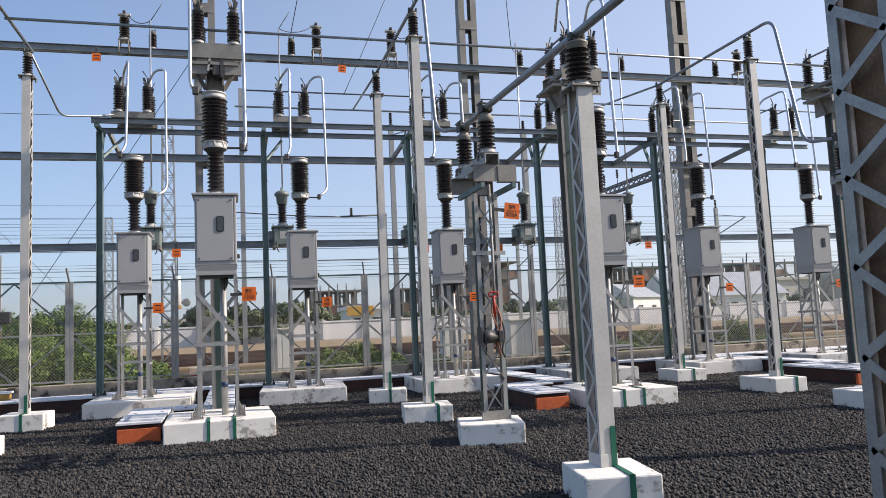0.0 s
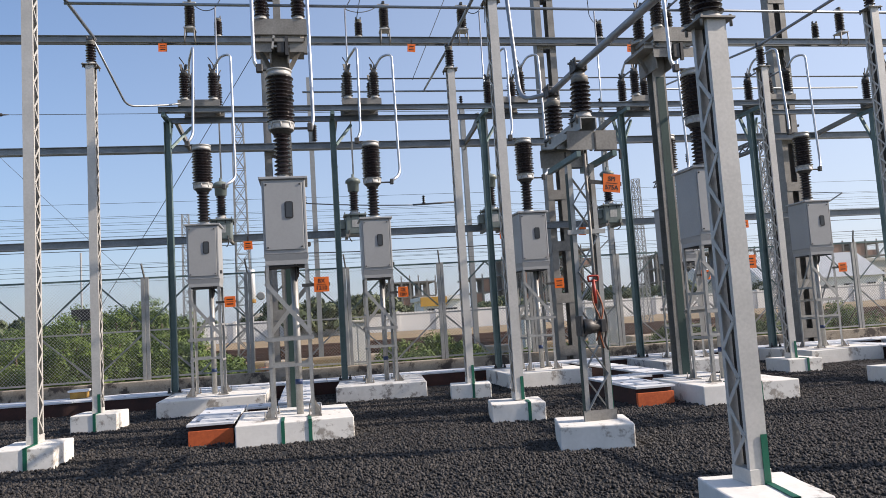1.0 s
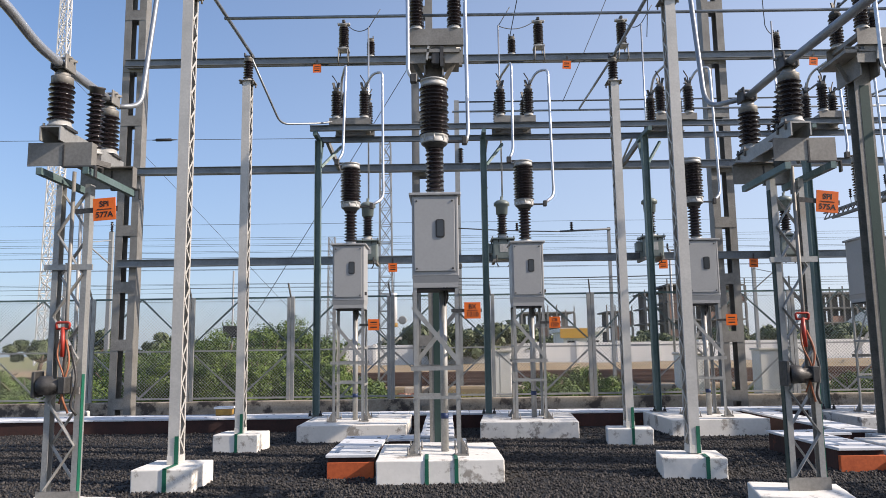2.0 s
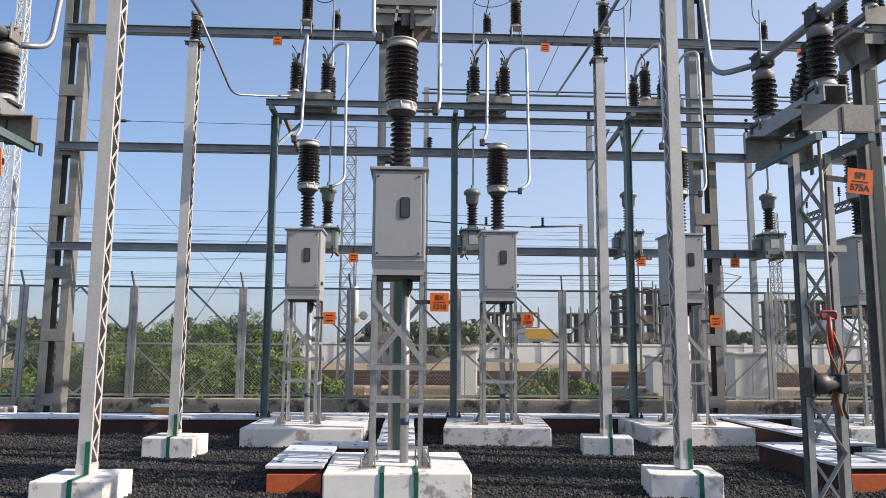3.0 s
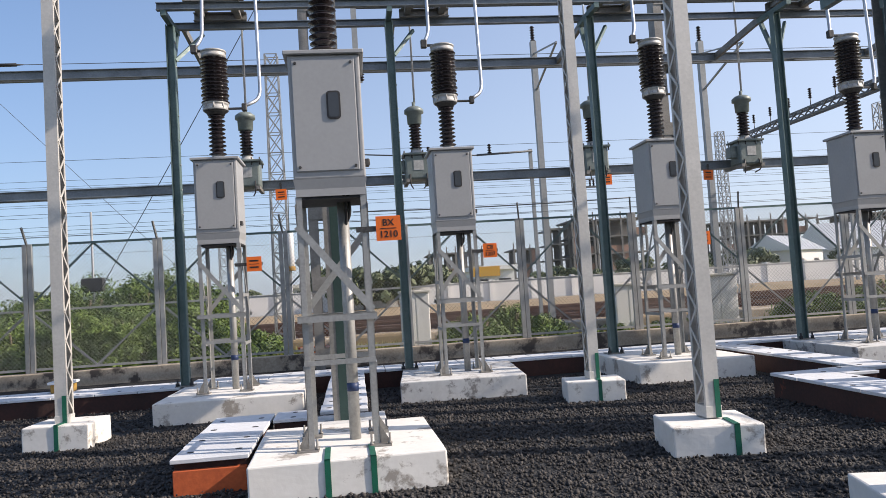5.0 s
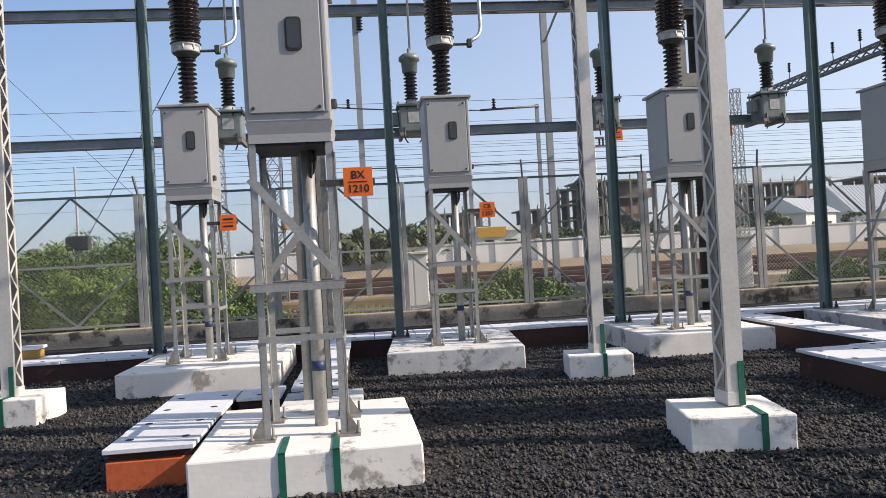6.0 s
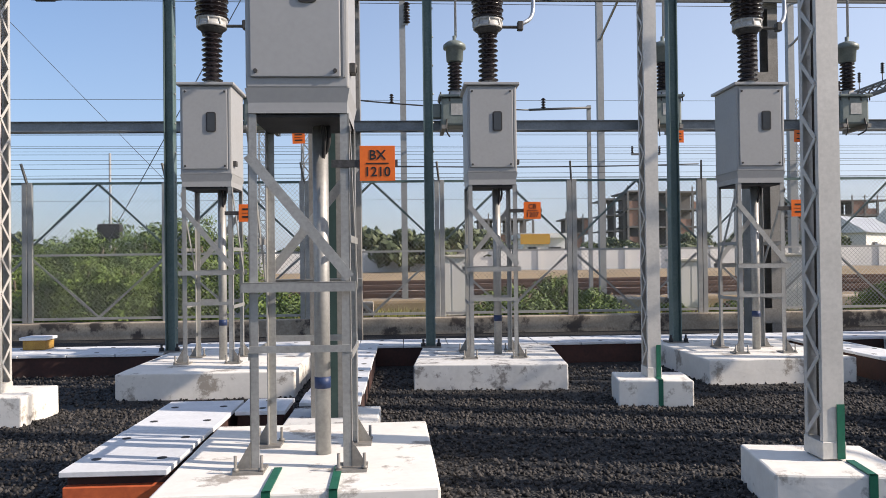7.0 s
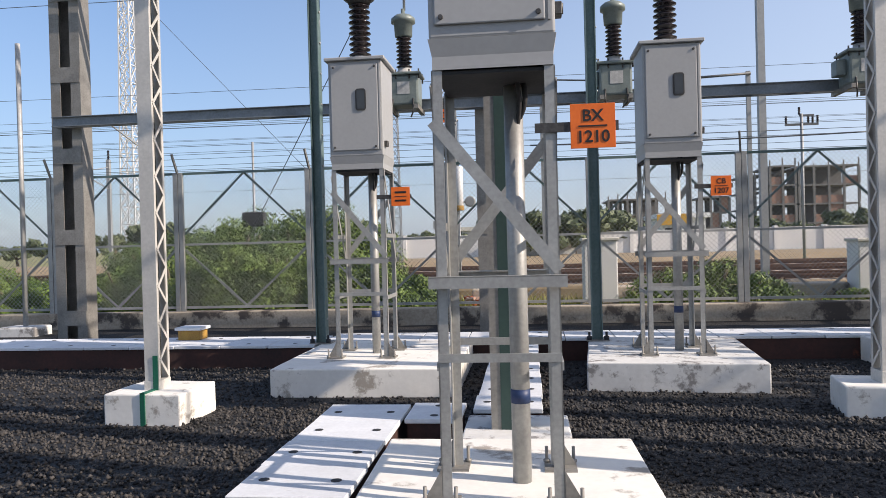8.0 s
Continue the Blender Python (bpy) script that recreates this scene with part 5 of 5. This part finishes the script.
def kiosk(x, y, w, h):
    t = thing("trackside_cabinet", "white trackside equipment cabinet on a low plinth", "cabinet", "trackside cabinets", (x, y, -0.06))
    part("body", box(B(), -w / 2, w / 2, -0.3, 0.3, 0.2, h, 0.015, 2), WALLWHITE, t)
    part("roof", box(B(), -w / 2 - 0.04, w / 2 + 0.04, -0.36, 0.34, h, h + 0.07, 0.015, 1), CREAM, t)
    part("plinth", box(B(), -w / 2 - 0.05, w / 2 + 0.05, -0.35, 0.35, -0.05, 0.2), CONC, t)
    for s in (-1, 1):
        part("door", box(B(), min(0, s * w / 2) + 0.02, max(0, s * w / 2) - 0.02, -0.312, -0.301, 0.26, h - 0.05, 0.004), WALLWHITE, t)


for x, y, w, h in ((1.9, 24.2, 0.7, 1.5), (9.95, 24.3, 1.0, 1.45), (7.6, 24.7, 0.7, 1.35)):
    kiosk(x, y, w, h)

# odd things beyond the fence
sig = thing("signal_post", "small black signal box on a thin post beyond the fence", "signal", at=(-6.42, 26.0, -0.06))
part("post", tube(B(), [(0, 0, 0), (0, 0, 4.2)], 0.03, 8), CATPOLE, sig)
part("box", box(B(), -0.28, 0.28, -0.12, 0.1, 2.08, 2.44, 0.02), DARK, sig)
rb = random.Random(3)
pile = thing("brick_pile", "heap of orange-red bricks beside the tracks", "bricks", at=(-0.6, 24.6, -0.06))
for i in range(60):
    lay = i // 20
    part("brick", box(B(), -0.115, 0.115, -0.055, 0.055, 0, 0.07, 0.004), BRICKWALL if i % 3 else REDOX, pile, "", pose(rb.uniform(-0.7 + lay * 0.15, 0.7 - lay * 0.15), rb.uniform(-0.3, 0.3), 0.02 + lay * 0.11, rb.uniform(-15, 15), rb.uniform(-15, 15), rb.uniform(0, 180)))

# boundary wall and buildings
wall = thing("boundary_wall", "long whitewashed boundary wall beyond the tracks", "wall")
for i in range(34):
    part("wall_panel", box(B(), -11 + i * 3.0, -8.04 + i * 3.0, 57.9, 58.1, -0.1, 1.95), WALLWHITE, wall)
    part("pier", box(B(), -8.04 + i * 3.0, -8.0 + i * 3.0 + 0.2, 57.8, 58.2, -0.1, 2.05), WALLWHITE, wall)
bm = B()
vs = [[bm.verts.new((x, y, z)) for y, z in ((49.0, -0.2), (51.5, 0.42), (53.0, 0.5), (57.6, 0.52), (57.75, -0.2))] for x in range(-40, 121, 4)]
for p, q in zip(vs, vs[1:]):
    for i in range(4):
        bm.faces.new((p[i], q[i], q[i + 1], p[i + 1]))
for v in bm.verts:
    if 50 < v.co.y < 57.7:
        v.co.z += 0.10 * noise.noise(v.co * 0.35)
solid("track_bank", bm, EARTH, "brown earth bank of the far tracks before the wall", "bank", kind="structure")


def frame_building(x, y, w, d, floors, bays, fh, seed, fill=0.3, rods=True):
    """An unfinished concrete frame: slabs, columns, some brick infill, bare bars on top."""
    rng = random.Random(seed)
    t = thing("unfinished_building", "unfinished concrete frame building with open floors", "building", "buildings under construction", (x, y, 0))
    for f in range(floors + 1):
        part("floor_slab", box(B(), 0, w, 0, d, f * fh - 0.15, f * fh + 0.15), RAWCONC, t)
    bw = w / bays
    for f in range(floors):
        for i in range(bays + 1):
            part("column", box(B(), i * bw - 0.2, i * bw + 0.2, 0.0, 0.4, f * fh + 0.15, (f + 1) * fh - 0.15), RAWCONC, t)
        for i in range(bays):
            if rng.random() < fill:
                part("infill_wall", box(B(), i * bw + 0.2, (i + 1) * bw - 0.2, 0.25, 0.4, f * fh + 0.15, f * fh + fh * rng.choice((0.45, 0.95))), BRICKWALL, t)
            part("back_wall", box(B(), i * bw + 0.2, (i + 1) * bw - 0.2, d * 0.6, d * 0.6 + 0.2, f * fh + 0.15, (f + 1) * fh - 0.16), RAWCONC, t)
    if rods:
        for i in range(bays + 1):
            hh = rng.uniform(0.5, 1.6)
            part("starter_column", box(B(), i * bw - 0.1, i * bw + 0.1, 0.1, 0.3, floors * fh + 0.15, floors * fh + hh), RAWCONC, t)
    return t


frame_building(40.2, 152, 3.8, 10, 4, 2, 3.1, 1, 0.1)
frame_building(44.2, 150, 4.4, 12, 4, 2, 3.45, 2, 0.9)
frame_building(49.2, 150, 10.3, 12, 4, 4, 3.4, 3, 0.5)
frame_building(15.5, 152, 10.5, 12, 3, 6, 2.9, 4, 0.1)
frame_building(32.5, 152, 5.0, 10, 3, 3, 2.9, 6, 0.1)
frame_building(76, 155, 24, 12, 4, 9, 3.0, 3, 0.15)
frame_building(104, 150, 26, 12, 4, 9, 3.0, 5, 0.5)


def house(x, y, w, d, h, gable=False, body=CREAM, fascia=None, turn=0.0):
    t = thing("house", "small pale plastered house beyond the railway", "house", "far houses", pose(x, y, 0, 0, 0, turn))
    part("wall", box(B(), 0, w, 0, d, -0.1, h), body, t)
    if gable:
        bm = B()
        vs = [bm.verts.new(v) for v in ((-0.3, -0.3, h), (w + 0.3, -0.3, h), (w + 0.3, d + 0.3, h), (-0.3, d + 0.3, h), (-0.3, d / 2, h + w * 0.2), (w + 0.3, d / 2, h + w * 0.2))]
        for f in ((0, 1, 5, 4), (2, 3, 4, 5), (0, 4, 3), (1, 2, 5), (3, 2, 1, 0)):
            bm.faces.new([vs[i] for i in f])
        part("roof", bm, ROOFGREY, t)
        bm = B()
        vs = [bm.verts.new((o, y, z)) for o in (-0.36, -0.31) for y, z in ((-0.25, h), (d + 0.25, h), (d / 2, h + w * 0.2 - 0.06))]
        for f in ((0, 1, 2), (5, 4, 3), (0, 3, 4, 1), (1, 4, 5, 2), (2, 5, 3, 0)):
            bm.faces.new([vs[i] for i in f])
        part("gable_wall", bm, body, t)
    else:
        part("roof", box(B(), -0.3, w + 0.3, -0.3, d + 0.3, h, h + 0.35), body, t)
        if fascia:
            part("fascia", box(B(), -0.3, w * 0.62, -0.34, -0.305, h - 0.5, h + 0.3), fascia, t)
    n = max(2, int(w / 2.6))
    for i in range(n):
        cx = (i + 0.5) * w / n
        wd = part("window", box(B(), cx - 0.5, cx + 0.5, -0.05, 0.03, h * 0.35, h * 0.75), DARK, t)
        part("sill", box(B(), cx - 0.6, cx + 0.6, -0.12, -0.001, h * 0.35 - 0.1, h * 0.35), body, wd)
    return t


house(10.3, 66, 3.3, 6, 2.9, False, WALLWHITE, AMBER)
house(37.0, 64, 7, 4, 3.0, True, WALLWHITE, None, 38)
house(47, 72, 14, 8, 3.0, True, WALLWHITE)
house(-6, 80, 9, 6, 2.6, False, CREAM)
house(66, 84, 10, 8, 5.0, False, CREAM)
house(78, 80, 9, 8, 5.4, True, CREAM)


def lattice_mast(x, y, h, w, material, category, label, name="lattice_tower", top=0.35):
    t = thing(name, label, category, "far masts", (x, y, -0.06))
    bm = B()
    n = int(h / (w * 1.1))
    def corner(z, sx, sy):
        k = w / 2 * (1 - (1 - top) * z / h)
        return Vector((sx * k, sy * k, z))
    for sx in (-1, 1):
        for sy in (-1, 1):
            bar(bm, corner(0, sx, sy), corner(h, sx, sy), w * 0.07, w * 0.07)
    part("leg", bm, material, t)
    bm = B()
    for i in range(n):
        z0, z1 = i * h / n, (i + 1) * h / n
        for a, b in (((-1, -1), (1, -1)), ((1, -1), (1, 1)), ((1, 1), (-1, 1)), ((-1, 1), (-1, -1))):
            bar(bm, corner(z0, *a), corner(z1, *b), w * 0.045, w * 0.045)
            bar(bm, corner(z0, *b), corner(z1, *a), w * 0.045, w * 0.045)
            bar(bm, corner(z1, *a), corner(z1, *b), w * 0.045, w * 0.045)
    part("bracing", bm, material, t)
    return t


lattice_mast(-67.3, 130.0, 85.0, 2.7, TOWERW, "tower", "tall slender white lattice communication tower far off")
for x, y, h in ((-1.62, 27.2, 8.7), (15.5, 22.95, 7.2), (19.1, 40.7, 8.6), (-6.0, 44.0, 8.0), (22.0, 33.0, 8.0)):
    lattice_mast(x, y, h, 0.5, CATPOLE, "mast", "grey lattice mast of the railway overhead line", "overhead_line_mast", 0.7)


def round_mast(x, y, h):
    t = thing("overhead_line_mast", "grey rolled mast of the railway overhead line", "mast", "far masts", (x, y, -0.06))
    part("shaft", box(B(), -0.09, 0.09, -0.09, 0.09, 0, h), CATPOLE, t)
    bm = B()
    bar(bm, (0, 0, h - 1.6), (0, -2.6, h - 0.9), 0.05, 0.05)
    bar(bm, (0, 0, h - 0.4), (0, -2.6, h - 0.9), 0.04, 0.04)
    part("cantilever", bm, CATPOLE, t)
    part("insulator", lathe(B(), shed_profile(0, 0.5, 0.04, 0.08, 6), 10), PORC, t, "", (0, 0, h))
    return t


for x, y, h in ((6.54, 28.3, 9.3), (11.9, 27.8, 9.0), (-15.8, 38, 7.5), (28, 38, 7.5), (46, 38, 7.5), (-30, 38, 7.5), (18.5, 46, 6.5), (34, 52, 6.5), (-22, 46, 6.5)):
    round_mast(x, y, h)


def end_mast(x, y, h, w=0.12):
    t = thing("overhead_line_mast", "grey rolled mast of the railway overhead line", "mast", "far masts", (x, y, -0.06))
    part("shaft", box(B(), -w, w, -w, w, 0, h), CATPOLE, t)
    return t


def span(p, q, sag, r, name="overhead_wire", label="thin overhead line wire beyond the fence", n=14):
    p, q = Vector(p), Vector(q)
    pts = []
    for i in range(n + 1):
        t = i / n
        v = p.lerp(q, t)
        v.z -= sag * 4 * t * (1 - t)
        pts.append(v)
    solid(name, tube(B(), pts, r, 5), WIRE, label, "wire", "overhead wires")


for i, (y, z) in enumerate(((28.5, 3.9), (28.6, 4.6), (30.0, 5.4), (30.0, 6.5), (35.2, 5.3), (35.2, 6.4), (38.0, 7.2), (41.0, 5.2), (41.0, 6.6), (45.0, 7.9), (46.0, 4.6), (52.0, 9.2), (52.0, 8.0), (60.0, 9.5))):
    span((-90, y, z + 0.3), (120, y + 1.5, z), 0.25, 0.003 + 0.00014 * y)
    end_mast(-90, y, z + 0.5)
    end_mast(120, y + 1.5, z + 0.3)
# high conductor that ends on a slim mast
slim = end_mast(0.87, 28.2, 10.5, 0.085)
part("bracket", bar(B(), (0.0, -0.1, 8.1), (0.16, -0.1, 8.1), 0.05, 0.05), CATPOLE, slim)
part("insulator", lathe(B(), shed_profile(8.12, 8.72, 0.05, 0.10, 7), 10, (0.13, -0.1, 0)), PORC, slim)


def crossarm_pole(x, y, h):
    t = thing("line_pole", "thin pole with a crossarm and dark insulators beyond the wall", "pole", "far masts", (x, y, -0.06))
    part("shaft", tube(B(), [(0, 0, 0), (0, 0, h)], 0.07, 8), CATPOLE, t)
    part("crossarm", box(B(), -0.75, 0.75, -0.05, 0.05, h - 0.55, h - 0.45), BOOM, t)
    part("crossarm", box(B(), -0.1, 0.55, -0.05, 0.05, h - 0.12, h - 0.04), BOOM, t)
    for dx, dz in ((-0.7, -0.45), (-0.1, -0.04), (0.3, -0.45), (0.5, -0.45), (0.72, -0.45)):
        part("insulator", lathe(B(), shed_profile(0, 0.36, 0.04, 0.075, 4), 8), PORC, t, "", (dx, 0, h + dz))


crossarm_pole(13.33, 45.0, 7.2)
arm_mast = thing("overhead_line_mast", "slim grey mast with one level arm over the track", "mast", "far masts", (6.1, 27.9, -0.06))
part("shaft", box(B(), -0.05, 0.05, -0.05, 0.05, 0, 5.75), CATPOLE, arm_mast)
part("arm", tube(B(), [(0.05, -0.07, 5.68), (-1.7, -0.07, 5.62)], 0.035, 8), BOOM, arm_mast, "dark level arm")
part("insulator", lathe(B(), shed_profile(0, 0.3, 0.03, 0.07, 4), 8, (-1.3, -0.07, 5.65)), PORC, arm_mast)
end_mast(60.0, 28.2, 10.5)
span((4.4, 27.83, 5.56), (-0.4, 27.83, 5.84), 0.05, 0.022, "feeder_wire", "dark feeder wire held level beyond the fence")
for x, z in ((2.9, 5.62), (0.55, 5.75)):
    solid("wire_insulator", lathe(B(), shed_profile(0, 0.26, 0.03, 0.065, 4), 8), PORC, "small dark insulator standing on a feeder wire", "insulator", "wire insulators", at=(x, 27.83, z))
span((0.87, 28.2, 10.40), (60.0, 28.2, 10.38), 0.0, 0.03, label="high line conductor beyond the fence")
span((4.71, 28.2, 10.36), (6.9, 28.2, 15.3), 0.05, 0.014)
# sagging jumpers from the beam insulators to the dropper pipes
for p, q in (((-1.98, 19.24, 9.43), (-1.35, 18.88, 9.09)), ((2.70, 19.24, 9.43), (1.71, 18.88, 9.09)), ((4.70, 19.24, 9.43), (5.08, 18.88, 9.09))):
    span(p, q, 0.16, 0.011, "jumper_wire", "thin sagging jumper wire at the gantry beam")
for x in (-1.35, 1.71, 5.08):
    span((x, 18.88, 9.08), (x + 0.28, 18.88, 9.55), 0.0, 0.011, "jumper_wire", "thin jumper wire end at a dropper pipe", 3)
# line wires above the yard
span((-0.2, 19.4, 11.6), (-3.4, 12.0, 13.0), 0.2, 0.011)
span((2.0, 19.2, 8.9), (3.0, 12.0, 14.5), 0.2, 0.011)
span((5.3, 19.2, 8.9), (4.2, 14.0, 13.0), 0.2, 0.011)
span((8.1, 19.1, 9.1), (7.0, 17.0, 14.0), 0.15, 0.011, "jumper_wire", "thin dropper wire that meets the gantry busbars")
span((8.1, 19.1, 9.1), (8.4, 19.2, 9.0), 0.14, 0.011, "jumper_wire", "thin sagging jumper wire at the gantry beam", 6)
# guy wire of the gantry mast, and slanting wires beyond the fence
span((-0.1, 19.66, 9.0), (-6.9, 24.2, -0.06), 0.05, 0.009, "guy_wire", "thin steel guy wire from the gantry mast to the ground")
end_mast(-16.0, 27.0, 14.9)
span((-16.0, 27.0, 14.85), (-2.0, 27.0, 0.0), 0.05, 0.007)
span((0.5, 27.0, 3.9), (9.0, 27.3, 3.95), 0.05, 0.02)
end_mast(-85.0, 37.0, 12.6)
end_mast(85.0, 37.0, 11.8)
span((-85.0, 37.0, 12.4), (85.0, 37.0, 11.6), 0.35, 0.014)
strain = lathe(B(), [(0.02, -0.6), (0.03, -0.45), (0.075, -0.4), (0.075, 0.3), (0.04, 0.34), (0.02, 0.6)], 10, (0, 0, 0), Matrix.Rotation(radians(90), 4, "Y"))
solid("strain_insulator", strain, DARK, "dark strain insulator held in an overhead wire", "insulator", at=(-13.0, 37.0, 11.72))
# tensioning weight of the overhead line, beside its lattice mast
weight = thing("tension_weight", "white tensioning weight with a yellow foot beside the line mast", "weight", at=(-1.33, 26.85, 0.0))
part("weight", lathe(B(), [(0.10, 2.42), (0.11, 2.44), (0.11, 3.40), (0.09, 3.42)], 14), TOWERW, weight, "white cylindrical weight")
part("foot", lathe(B(), [(0.12, 2.30), (0.125, 2.31), (0.125, 2.41), (0.12, 2.42)], 14), YELLOW, weight, "yellow foot plate")
part("rod", tube(B(), [(0, 0, -0.06), (0, 0, 2.31)], 0.02, 6), CATPOLE, weight)
part("rope", tube(B(), [(0, 0, 3.4), (0.02, 0, 4.6)], 0.012, 6), WIRE, weight)
part("pulley", lathe(B(), [(0.10, -0.03), (0.14, -0.025), (0.14, 0.025), (0.10, 0.03)], 16, (0.28, 0, 2.52), Matrix.Rotation(radians(90), 4, "X")), CATPOLE, weight, "grey pulley wheel")
part("bracket", bar(B(), (0.0, 0.0, 4.6), (-0.25, 0.3, 4.6), 0.05, 0.05), CATPOLE, weight)
part("bracket", bar(B(), (0.28, 0.03, 2.52), (-0.1, 0.3, 2.52), 0.05, 0.05), CATPOLE, weight)
# slanting truss boom of the line portal
t = thing("line_portal_boom", "slender grey truss boom over the railway", "truss", at=(0, 0, 0))
bm = B()
p0, p1 = Vector((20.0, 40.3, 7.95)), Vector((16.4, 23.2, 6.7))
for dz in (0, 0.3):
    for dx in (0, 0.28):
        bar(bm, p0 + Vector((dx, -dx, dz)), p1 + Vector((dx, -dx, dz)), 0.07, 0.07)
for i in range(24):
    a, b = p0.lerp(p1, i / 24), p0.lerp(p1, (i + 1) / 24)
    bar(bm, a, b + Vector((0, 0, 0.3)), 0.04, 0.04)
    bar(bm, a + Vector((0.28, -0.28, 0.3)), b + Vector((0.28, -0.28, 0)), 0.04, 0.04)
part("truss", bm, BOOM, t)
for i in (3, 6, 9, 12, 15):
    part("stem", tube(B(), [(0, 0, 0.28), (0, 0, 0.62)], 0.02, 6), BOOM, t, "", p0.lerp(p1, i / 24))
    part("insulator", lathe(B(), shed_profile(0.6, 1.0, 0.035, 0.075, 5), 8), PORC, t, "", p0.lerp(p1, i / 24))
